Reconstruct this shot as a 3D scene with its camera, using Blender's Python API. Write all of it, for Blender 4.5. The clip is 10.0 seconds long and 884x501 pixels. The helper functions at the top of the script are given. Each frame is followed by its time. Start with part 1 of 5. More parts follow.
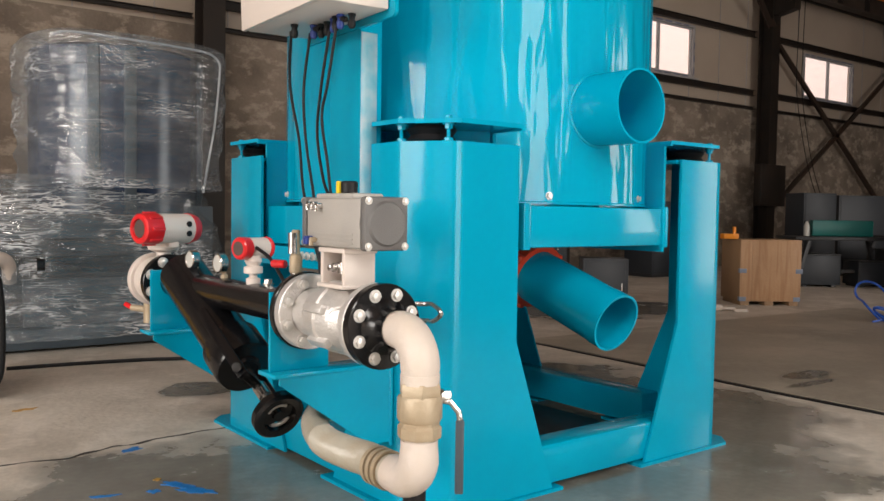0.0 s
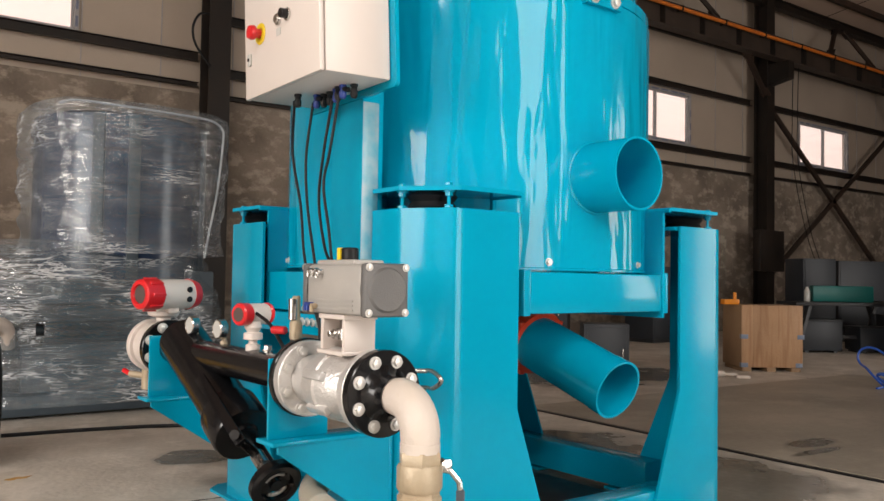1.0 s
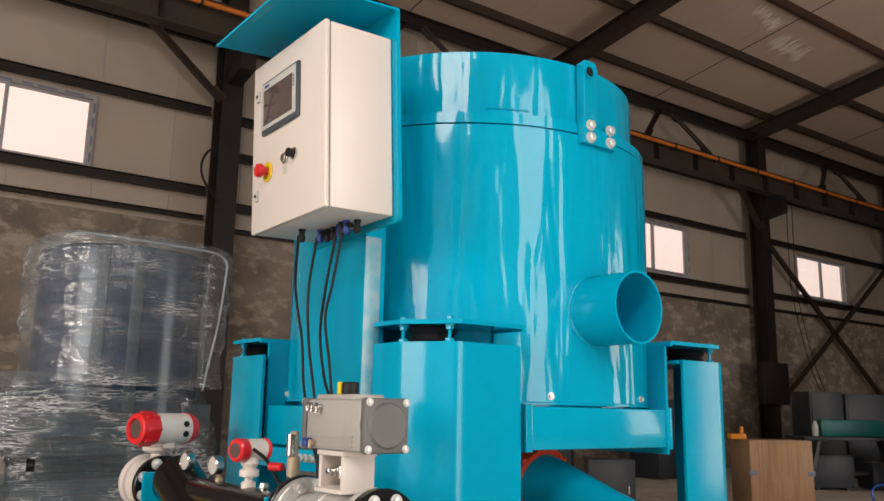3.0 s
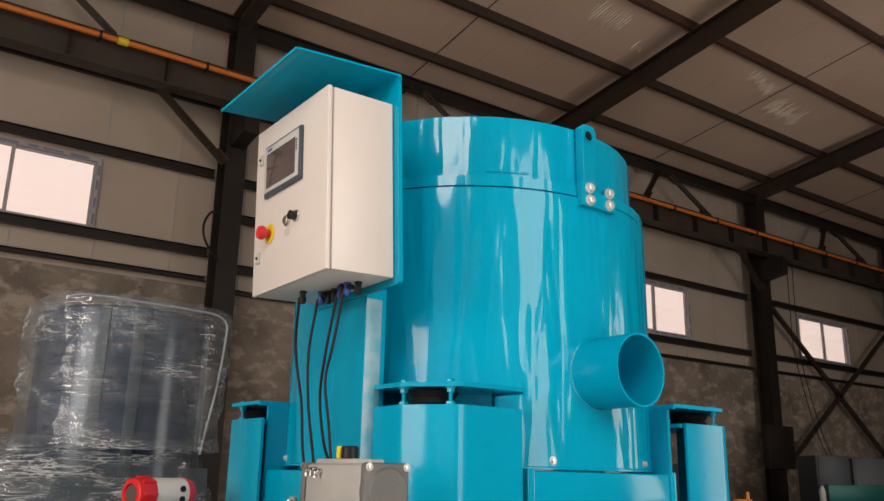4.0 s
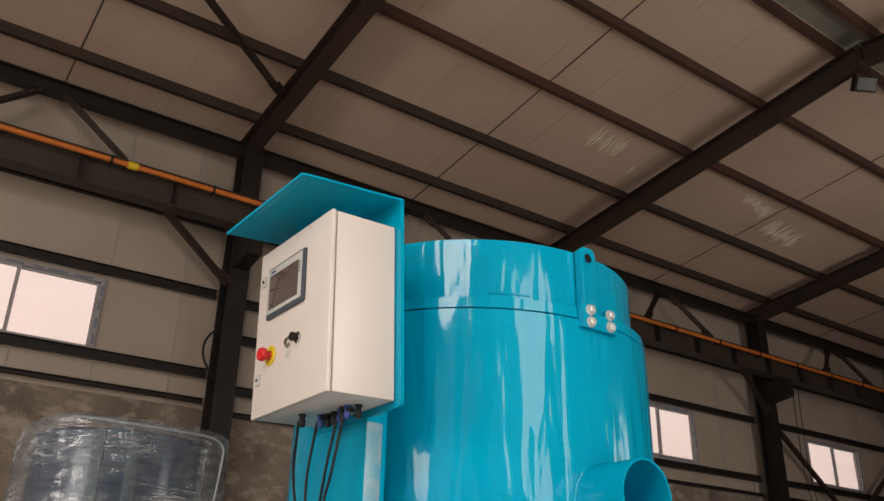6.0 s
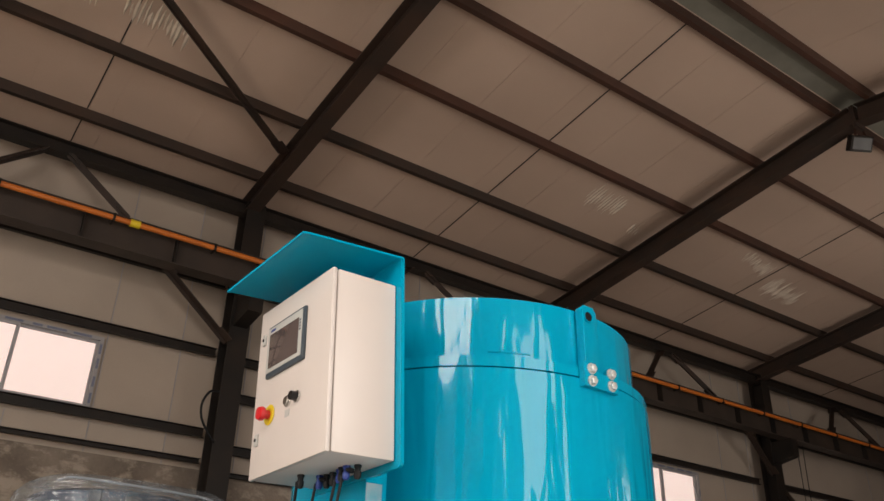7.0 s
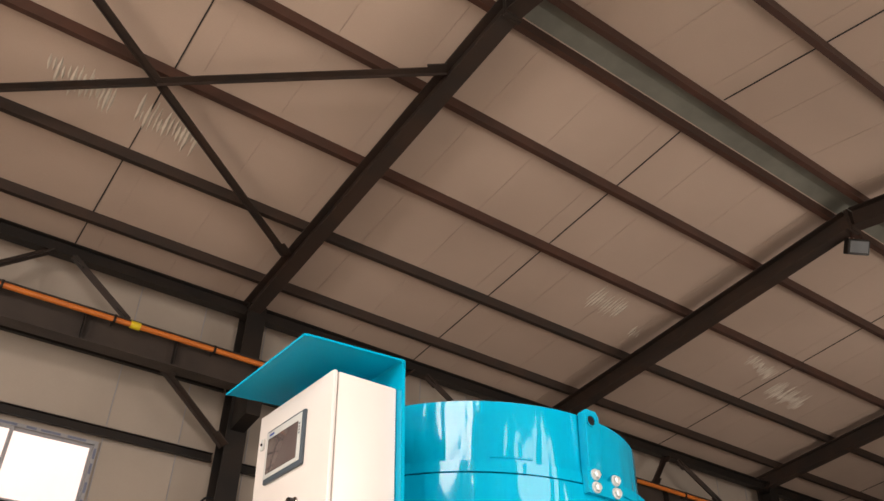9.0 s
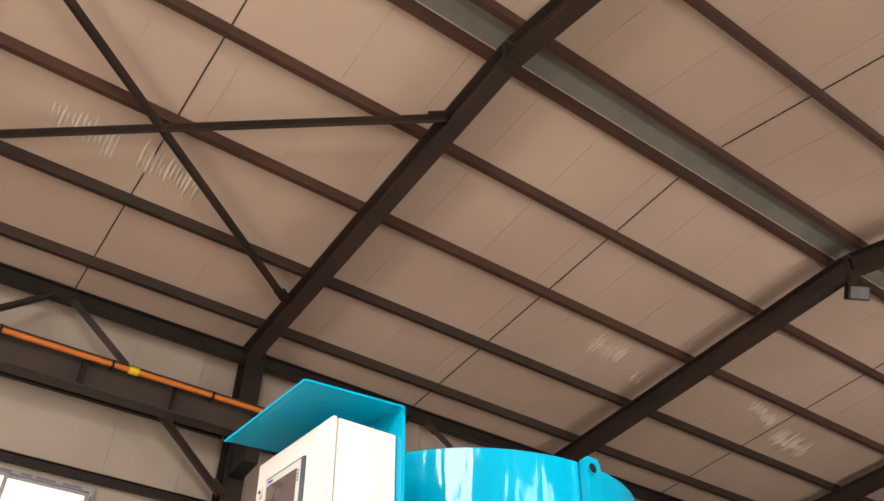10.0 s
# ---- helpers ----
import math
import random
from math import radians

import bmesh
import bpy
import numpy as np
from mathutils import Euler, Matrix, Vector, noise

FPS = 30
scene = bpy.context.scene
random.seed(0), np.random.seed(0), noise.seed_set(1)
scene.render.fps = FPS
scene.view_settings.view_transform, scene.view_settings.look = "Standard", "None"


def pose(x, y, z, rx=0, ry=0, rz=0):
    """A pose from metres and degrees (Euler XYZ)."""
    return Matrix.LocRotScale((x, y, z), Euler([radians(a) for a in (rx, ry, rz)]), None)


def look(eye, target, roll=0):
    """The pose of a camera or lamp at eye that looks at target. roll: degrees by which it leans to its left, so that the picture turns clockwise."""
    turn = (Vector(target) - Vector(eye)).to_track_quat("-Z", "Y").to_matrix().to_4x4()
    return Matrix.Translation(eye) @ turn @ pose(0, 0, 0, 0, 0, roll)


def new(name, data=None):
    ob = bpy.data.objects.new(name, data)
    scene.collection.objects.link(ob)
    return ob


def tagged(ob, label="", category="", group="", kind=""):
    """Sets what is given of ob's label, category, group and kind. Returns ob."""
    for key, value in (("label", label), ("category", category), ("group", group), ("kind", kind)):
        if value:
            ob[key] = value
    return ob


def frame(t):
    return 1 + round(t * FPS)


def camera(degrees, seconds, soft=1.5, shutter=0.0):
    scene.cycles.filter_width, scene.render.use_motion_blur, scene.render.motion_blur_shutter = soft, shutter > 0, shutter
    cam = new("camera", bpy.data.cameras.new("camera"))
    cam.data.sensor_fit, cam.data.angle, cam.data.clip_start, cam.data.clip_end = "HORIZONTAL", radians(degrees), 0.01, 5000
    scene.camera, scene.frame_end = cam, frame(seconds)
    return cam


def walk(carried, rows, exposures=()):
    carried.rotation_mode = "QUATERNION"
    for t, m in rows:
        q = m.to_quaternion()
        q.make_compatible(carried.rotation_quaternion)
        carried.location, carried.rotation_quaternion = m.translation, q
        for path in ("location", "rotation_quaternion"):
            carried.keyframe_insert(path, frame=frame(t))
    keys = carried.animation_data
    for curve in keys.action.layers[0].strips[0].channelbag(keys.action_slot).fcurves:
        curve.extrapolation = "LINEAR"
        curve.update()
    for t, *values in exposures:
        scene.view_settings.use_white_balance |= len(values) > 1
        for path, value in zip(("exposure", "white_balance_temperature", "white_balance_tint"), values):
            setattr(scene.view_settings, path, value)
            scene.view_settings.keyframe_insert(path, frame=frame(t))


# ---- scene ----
cam = camera(56.23, 10.0)

# seconds; yaw, pitch and roll in degrees; the eye: a hand-held tilt upwards that draws back by a few centimetres
TILT = [
    (0.0, -35.99, -2.55, 0.87, 0.0235, 0.028, 0.991),
    (0.5, -35.95, -0.17, 0.89, 0.0212, 0.0252, 0.9932),
    (1.0, -35.91, 1.94, 0.92, 0.0188, 0.0224, 0.9953),
    (1.5, -35.86, 4.25, 0.95, 0.0164, 0.0196, 0.9974),
    (2.0, -35.81, 6.45, 0.97, 0.0141, 0.0168, 0.9992),
    (2.5, -35.76, 8.77, 1.0, 0.0118, 0.014, 1.0009),
    (4.0, -35.58, 15.2, 1.09, 0.0047, 0.0056, 1.0043),
    (4.5, -35.52, 17.33, 1.12, 0.0024, 0.0028, 1.0048),
    (5.0, -35.46, 19.31, 1.16, 0.0, -0.0, 1.005),
    (5.5, -35.39, 21.45, 1.2, -0.0024, -0.0028, 1.0048),
    (7.0, -35.2, 27.52, 1.33, -0.0094, -0.0112, 1.0023),
    (7.5, -35.13, 29.54, 1.38, -0.0117, -0.014, 1.0009),
    (8.0, -35.06, 31.33, 1.43, -0.0141, -0.0168, 0.9992),
    (8.5, -35.0, 33.02, 1.49, -0.0164, -0.0196, 0.9974),
    (9.0, -34.94, 34.57, 1.55, -0.0188, -0.0224, 0.9953),
    (9.5, -34.88, 36.21, 1.61, -0.0212, -0.0252, 0.9932),
    (10.0, -34.82, 37.69, 1.68, -0.0235, -0.028, 0.991),
]


def tilted(yaw, pitch, roll, x, y, z):
    turn = Euler((radians(90 + pitch), 0, radians(yaw))).to_matrix().to_4x4()
    return Matrix.Translation((x, y, z)) @ turn @ pose(0, 0, 0, 0, 0, roll)


walk(cam, [(row[0], tilted(*row[1:])) for row in TILT],
     exposures=[(0, 0.0), (2.5, -0.1), (4.5, -0.42), (5.5, -0.45), (7.5, -0.2), (9, 0.25), (10, 0.6)])

# ---- light ----
SUN_EL, SUN_AZ = radians(50), radians(200)
world = bpy.data.worlds.new("sky")
scene.world = world
world.use_nodes = True
wn = world.node_tree
sky = wn.nodes.new("ShaderNodeTexSky")
sky.sky_type, sky.sun_disc = "NISHITA", False
sky.sun_elevation, sky.sun_rotation = SUN_EL, SUN_AZ
sky.air_density, sky.dust_density = 1.0, 3.0
wn.links.new(sky.outputs[0], wn.nodes["Background"].inputs[0])
wn.nodes["Background"].inputs[1].default_value = 0.12

sun = new("sun", bpy.data.lights.new("sun", "SUN"))
sun.data.energy, sun.data.angle, sun.data.color = 1.0, radians(12), (1, 0.95, 0.88)
sun.matrix_world = look((10 * math.sin(SUN_AZ), 10 * math.cos(SUN_AZ), 12), (0, 0, 0))


def opening_lamp(name, at, target, w, h, power, color):
    """Skylight that falls in through a door or window opening."""
    ob = new(name, bpy.data.lights.new(name, "AREA"))
    ob.data.shape, ob.data.size, ob.data.size_y = "RECTANGLE", w, h
    ob.data.energy, ob.data.color = power, color
    ob.matrix_world = look(at, target)
    return ob


WARM = (1, 0.93, 0.86)
opening_lamp("gate_daylight", (-8.1, 1.6, 2.2), (0, 1.9, -7.0), 5.0, 4.2, 880, WARM)
opening_lamp("door_daylight", (2.15, -2.15, 2.0), (2.15, 5, 0.2), 1.9, 4.0, 190, WARM)
opening_lamp("high_window_daylight", (-3.57, -2.2, 5.35), (0.4, 3.6, 0.6), 3.5, 1.6, 350, WARM)
# added fill light that lifts the far right of the hall, no known door
opening_lamp("far_fill_light", (13.0, -2.15, 2.0), (12.0, 5, 3.0), 4.8, 4.0, 320, WARM)

# ---- materials ----
def material(name, color, rough=0.5, metal=0.0, dark=None, scale=3.0, mix=0.35, fine=0.0, bump=0.0, bump_scale=60.0,
             rough_var=0.1, coat=0.0, island=0.0, spec=0.5):
    """A surface with cloudy variation at a large and a fine scale, uneven gloss and fine relief."""
    m = bpy.data.materials.new(name)
    m.use_nodes = True
    nt = m.node_tree
    b = nt.nodes["Principled BSDF"]
    b.inputs["Metallic"].default_value = metal
    b.inputs["Coat Weight"].default_value = coat
    b.inputs["Coat Roughness"].default_value = 0.06
    b.inputs["Specular IOR Level"].default_value = spec
    tc = nt.nodes.new("ShaderNodeTexCoord")
    n1 = nt.nodes.new("ShaderNodeTexNoise")
    n1.inputs["Scale"].default_value, n1.inputs["Detail"].default_value = scale, 5
    n2 = nt.nodes.new("ShaderNodeTexNoise")
    n2.inputs["Scale"].default_value, n2.inputs["Detail"].default_value = bump_scale, 3
    for n in (n1, n2):
        nt.links.new(tc.outputs["Object"], n.inputs["Vector"])
    ramp = nt.nodes.new("ShaderNodeMapRange")
    ramp.inputs["From Min"].default_value, ramp.inputs["From Max"].default_value = 0.35, 0.7
    ramp.inputs["To Max"].default_value = mix
    nt.links.new(n1.outputs["Fac"], ramp.inputs["Value"])
    mx = nt.nodes.new("ShaderNodeMix")
    mx.data_type = "RGBA"
    mx.inputs["A"].default_value = (*color, 1)
    mx.inputs["B"].default_value = (*(dark or [c * 0.6 for c in color]), 1)
    nt.links.new(ramp.outputs[0], mx.inputs["Factor"])
    out = mx.outputs["Result"]
    if fine:
        hv = nt.nodes.new("ShaderNodeHueSaturation")
        fr = nt.nodes.new("ShaderNodeMapRange")
        fr.inputs["To Min"].default_value, fr.inputs["To Max"].default_value = 1 - fine, 1 + fine
        nt.links.new(n2.outputs["Fac"], fr.inputs["Value"])
        nt.links.new(fr.outputs[0], hv.inputs["Value"])
        nt.links.new(out, hv.inputs["Color"])
        out = hv.outputs[0]
    if island:
        oi = nt.nodes.new("ShaderNodeObjectInfo")
        hv = nt.nodes.new("ShaderNodeHueSaturation")
        fr = nt.nodes.new("ShaderNodeMapRange")
        fr.inputs["To Min"].default_value, fr.inputs["To Max"].default_value = 1 - island, 1 + island
        nt.links.new(oi.outputs["Random"], fr.inputs["Value"])
        nt.links.new(fr.outputs[0], hv.inputs["Value"])
        nt.links.new(out, hv.inputs["Color"])
        out = hv.outputs[0]
    nt.links.new(out, b.inputs["Base Color"])
    rr = nt.nodes.new("ShaderNodeMapRange")
    rr.inputs["To Min"].default_value = max(rough - rough_var, 0.02)
    rr.inputs["To Max"].default_value = min(rough + rough_var, 1)
    nt.links.new(n1.outputs["Fac"], rr.inputs["Value"])
    nt.links.new(rr.outputs[0], b.inputs["Roughness"])
    if bump:
        bp = nt.nodes.new("ShaderNodeBump")
        bp.inputs["Strength"].default_value, bp.inputs["Distance"].default_value = bump, 0.01
        nt.links.new(n2.outputs["Fac"], bp.inputs["Height"])
        nt.links.new(bp.outputs[0], b.inputs["Normal"])
    return m


def glow(name, color, strength):
    m = bpy.data.materials.new(name)
    m.use_nodes = True
    b = m.node_tree.nodes["Principled BSDF"]
    b.inputs["Base Color"].default_value = (*color, 1)
    b.inputs["Emission Color"].default_value = (*color, 1)
    b.inputs["Emission Strength"].default_value = strength
    return m


TEAL = (0.0005, 0.30, 0.465)
M_TEAL = material("teal_gloss_paint", TEAL, 0.13, dark=(0.0005, 0.262, 0.415), scale=2.2, mix=0.5, bump=0.035, bump_scale=11,
                  rough_var=0.06, fine=0.03, spec=0.2)


def dented(m, size, strength, depth):
    """Shallow upright dents in a rolled sheet."""
    nt = m.node_tree
    tc = next(n for n in nt.nodes if n.type == "TEX_COORD")
    mp = nt.nodes.new("ShaderNodeMapping")
    mp.inputs["Scale"].default_value = size
    nt.links.new(tc.outputs["Object"], mp.inputs["Vector"])
    n = nt.nodes.new("ShaderNodeTexNoise")
    n.inputs["Scale"].default_value, n.inputs["Detail"].default_value, n.inputs["Distortion"].default_value = 1.0, 1.5, 0.4
    nt.links.new(mp.outputs[0], n.inputs["Vector"])
    bp = nt.nodes.new("ShaderNodeBump")
    bp.inputs["Strength"].default_value, bp.inputs["Distance"].default_value = strength, depth
    nt.links.new(n.outputs["Fac"], bp.inputs["Height"])
    old = next(k for k in nt.nodes if k.type == "BUMP" and k is not bp)
    nt.links.new(bp.outputs[0], old.inputs["Normal"])
    return m


M_TANK = dented(material("teal_tank_paint", TEAL, 0.09, dark=(0.0005, 0.255, 0.42), scale=2.2, mix=0.5, bump=0.06, bump_scale=9,
                         rough_var=0.04, fine=0.03, spec=0.28), (12, 12, 1.9), 0.7, 0.02)
M_WHITE = material("cream_powder_coat", (0.63, 0.56, 0.515), 0.4, dark=(0.57, 0.505, 0.46), scale=4, bump=0.05, bump_scale=300)
M_STEEL = material("zinc_bolt_steel", (0.66, 0.64, 0.61), 0.4, 0.5, scale=20, bump=0.1)
M_CHROME = material("polished_steel", (0.62, 0.6, 0.58), 0.22, 1.0, scale=12, mix=0.3, bump=0.1, bump_scale=120)
M_BLACK = material("black_gloss_paint", (0.006, 0.006, 0.007), 0.2, scale=6, bump=0.1, bump_scale=40, spec=0.42, rough_var=0.06)
M_RUBBER = material("black_rubber", (0.008, 0.008, 0.009), 0.5, scale=8, bump=0.1, spec=0.25)
M_CAST = material("cast_stainless", (0.72, 0.70, 0.68), 0.36, 0.6, dark=(0.55, 0.53, 0.51), scale=10, mix=0.5, bump=0.35, bump_scale=110)
M_GREY = material("grey_cast_aluminium", (0.40, 0.38, 0.355), 0.5, 0.15, scale=6, bump=0.2, bump_scale=250)
M_GREYDK = material("dark_grey_end_cap", (0.125, 0.122, 0.12), 0.5, 0.1, scale=6, bump=0.2, bump_scale=250)
M_PIPE = material("off_white_pipe", (0.56, 0.495, 0.45), 0.5, 0.0, dark=(0.5, 0.42, 0.33), scale=9, mix=0.5, bump=0.2)
M_BRASS = material("worn_brass_union", (0.41, 0.335, 0.235), 0.5, 0.2, dark=(0.30, 0.22, 0.13), scale=14, mix=0.6, bump=0.2)
M_HOSE = material("clear_ribbed_hose", (0.40, 0.37, 0.31), 0.32, 0.0, dark=(0.30, 0.25, 0.17), scale=8, mix=0.6, bump=0.2)
M_RED = material("red_plastic", (0.62, 0.015, 0.02), 0.3, scale=6, coat=0.3)
M_REDCLAMP = material("red_clamp_paint", (0.55, 0.05, 0.015), 0.4, scale=8)
M_YELLOW = material("yellow_plastic", (0.75, 0.55, 0.02), 0.4, scale=6)
M_BLUE = material("blue_plastic", (0.014, 0.04, 0.24), 0.4, scale=6)
M_GLASS = material("dark_screen_glass", (0.10, 0.075, 0.07), 0.12, scale=3, coat=0.5)
M_FRAMEDK = material("slate_bezel", (0.05, 0.065, 0.08), 0.4, scale=6)
M_DIAL = material("dial_face", (0.5, 0.49, 0.46), 0.35, scale=8)


# ---- mesh tools ----
def box(bm, lo, hi, bevel=0.0, m=None):
    r = bmesh.ops.create_cube(bm, size=1.0)
    vs = r["verts"]
    for v in vs:
        v.co = Vector([(lo[i] + hi[i]) / 2 + v.co[i] * (hi[i] - lo[i]) for i in range(3)])
    if bevel:
        es = list({e for v in vs for e in v.link_edges})
        res = bmesh.ops.bevel(bm, geom=es, offset=bevel, segments=2, affect="EDGES", profile=0.5)
        vs = list({v for f in res["faces"] for v in f.verts} | {v for v in vs if v.is_valid})
    if m is not None:
        bmesh.ops.transform(bm, matrix=m, verts=[v for v in vs if v.is_valid])
    return bm


def frame_of(p0, p1):
    """The pose whose z runs from p0 to p1."""
    p0, p1 = Vector(p0), Vector(p1)
    return Matrix.Translation(p0) @ (p1 - p0).to_track_quat("Z", "Y").to_matrix().to_4x4()


def lathe(bm, profile, m=None, seg=32, close=False):
    """Turns a profile of (radius, height) about z; close joins the last ring to the first."""
    m = m or Matrix.Identity(4)
    rings = []
    for r, z in profile:
        if r < 1e-6:
            rings.append([bm.verts.new(m @ Vector((0, 0, z)))])
        else:
            rings.append([bm.verts.new(m @ Vector((r * math.cos(2 * math.pi * k / seg), r * math.sin(2 * math.pi * k / seg), z)))
                          for k in range(seg)])
    pairs = list(zip(rings, rings[1:])) + ([(rings[-1], rings[0])] if close else [])
    for a, b in pairs:
        for k in range(seg):
            q = [a[k % len(a)], a[(k + 1) % len(a)], b[(k + 1) % len(b)], b[k % len(b)]]
            q = list(dict.fromkeys(q))
            if len(q) > 2:
                bm.faces.new(q)
    return bm


def rod(bm, p0, p1, r, seg=20, r2=None, bevel=0.0):
    """A capped round bar from p0 to p1."""
    h = (Vector(p1) - Vector(p0)).length
    r2 = r if r2 is None else r2
    b = bevel
    prof = [(0, 0), (r - b, 0), (r, b), (r2, h - b), (r2 - b, h), (0, h)] if b else [(0, 0), (r, 0), (r2, h), (0, h)]
    return lathe(bm, prof, frame_of(p0, p1), seg)


def pipe(bm, p0, p1, ro, ri, seg=40):
    """A hollow tube, open at both ends."""
    h = (Vector(p1) - Vector(p0)).length
    return lathe(bm, [(ro, 0), (ro, h), (ri, h), (ri, 0)], frame_of(p0, p1), seg, close=True)


def bar(bm, p0, p1, w, h, bevel=0.0, up=(0, 0, 1)):
    """A square bar from p0 to p1, w across and h along up."""
    p0, p1 = Vector(p0), Vector(p1)
    d = (p1 - p0).normalized()
    s = d.cross(Vector(up)).normalized()
    u = s.cross(d)
    m = Matrix((s, u, d)).transposed().to_4x4()
    m.translation = p0
    return box(bm, (-w / 2, -h / 2, 0), (w / 2, h / 2, (p1 - p0).length), bevel, m)


def smooth_path(pts, n=10):
    """A curve through points (Catmull-Rom)."""
    p = [Vector(q) for q in pts]
    p = [p[0] * 2 - p[1]] + p + [p[-1] * 2 - p[-2]]
    out = []
    for i in range(1, len(p) - 2):
        for k in range(n):
            t = k / n
            a, b, c, d = p[i - 1:i + 3]
            out.append(0.5 * ((2 * b) + (c - a) * t + (2 * a - 5 * b + 4 * c - d) * t * t + (3 * b - a - 3 * c + d) * t ** 3))
    return out + [p[-2]]


def sweep(bm, pts, r, seg=10, cap=True):
    """A round tube along a path; r is a number or a list."""
    pts = [Vector(p) for p in pts]
    rings, side = [], None
    for i, p in enumerate(pts):
        d = (pts[min(i + 1, len(pts) - 1)] - pts[max(i - 1, 0)]).normalized()
        if side is None:
            side = d.orthogonal().normalized()
        side = (side - d * side.dot(d)).normalized()
        up = d.cross(side)
        rr = r[i] if isinstance(r, (list, tuple)) else r
        rings.append([bm.verts.new(p + rr * (math.cos(2 * math.pi * k / seg) * side + math.sin(2 * math.pi * k / seg) * up))
                      for k in range(seg)])
    for a, b in zip(rings, rings[1:]):
        for k in range(seg):
            bm.faces.new((a[k], a[(k + 1) % seg], b[(k + 1) % seg], b[k]))
    if cap:
        bm.faces.new(rings[0][::-1]), bm.faces.new(rings[-1])
    return bm


def prism(bm, poly, h0, h1, m=None, bevel=0.0):
    """A polygon in xy drawn up from h0 to h1."""
    m = m or Matrix.Identity(4)
    lo = [bm.verts.new((x, y, h0)) for x, y in poly]
    hi = [bm.verts.new((x, y, h1)) for x, y in poly]
    fs = [bm.faces.new(lo[::-1]), bm.faces.new(hi)]
    n = len(poly)
    for k in range(n):
        fs.append(bm.faces.new((lo[k], lo[(k + 1) % n], hi[(k + 1) % n], hi[k])))
    vs = lo + hi
    if bevel:
        res = bmesh.ops.bevel(bm, geom=list({e for f in fs for e in f.edges}), offset=bevel, segments=2, affect="EDGES", profile=0.5)
        vs = list({v for f in res["faces"] for v in f.verts} | {v for v in vs if v.is_valid})
    bmesh.ops.transform(bm, matrix=m, verts=[v for v in vs if v.is_valid])
    return bm


def sheet(bm, line, thick, h0, h1, m=None):
    """A bent plate: an open line of xy points, given a thickness to its left, drawn from h0 to h1."""
    n = len(line)
    p = [Vector((x, y)) for x, y in line]
    off = []
    for i in range(n):
        a = (p[i] - p[i - 1]).normalized() if i else (p[1] - p[0]).normalized()
        b = (p[i + 1] - p[i]).normalized() if i < n - 1 else a
        na, nb = Vector((-a.y, a.x)), Vector((-b.y, b.x))
        q = (na + nb).normalized()
        off.append(p[i] + q * thick / max(q.dot(na), 0.3))
    return prism(bm, [tuple(q) for q in p] + [tuple(q) for q in off[::-1]], h0, h1, m)


def hexbolt(bm, at, direction, r, h, washer=True):
    """A hexagon bolt head with its washer."""
    m = frame_of(at, Vector(at) + Vector(direction))
    if washer:
        lathe(bm, [(0, 0), (r * 1.35, 0), (r * 1.35, h * 0.25), (0, h * 0.25)], m, 14)
    lathe(bm, [(0, h * 0.2), (r, h * 0.2), (r, h * 0.9), (r * 0.8, h), (0, h)], m, 6)
    return bm


def part(name, bm, mat, parent=None, label="", m=None, smooth=True):
    """One mesh object under a thing or a part."""
    bmesh.ops.recalc_face_normals(bm, faces=bm.faces)
    for f in bm.faces:
        f.smooth = smooth
    for e in bm.edges:
        if len(e.link_faces) == 2:
            e.smooth = e.calc_face_angle(0) < 0.6
    me = bpy.data.meshes.new(name)
    bm.to_mesh(me)
    bm.free()
    me.materials.append(mat)
    ob = new(name, me)
    if parent is not None:
        ob.parent = parent
    if m is not None:
        ob.matrix_basis = m
    if label:
        tagged(ob, label)
    return ob


def BM():
    return bmesh.new()


def empty(name, m, label, category, group="", kind=""):
    ob = new(name)
    ob.empty_display_size = 0.2
    ob.matrix_basis = m
    return tagged(ob, label, category, group, kind)

# ---- the hall ----
WALL_Y, COL_Y, BACK_Y = 10.5, 10.2, -2.25
END_W, END_E = -8.2, 40.0
COLS = [-8.0, -1.35, 3.78, 9.82, 15.8, 21.8, 27.8, 33.8, 39.8]
RIDGE_Y, SLOPE = 4.2, 0.14


def rafter_z(y):
    """The middle of a rafter over y."""
    return 7.2 + SLOPE * (9.6 - RIDGE_Y - abs(y - RIDGE_Y))


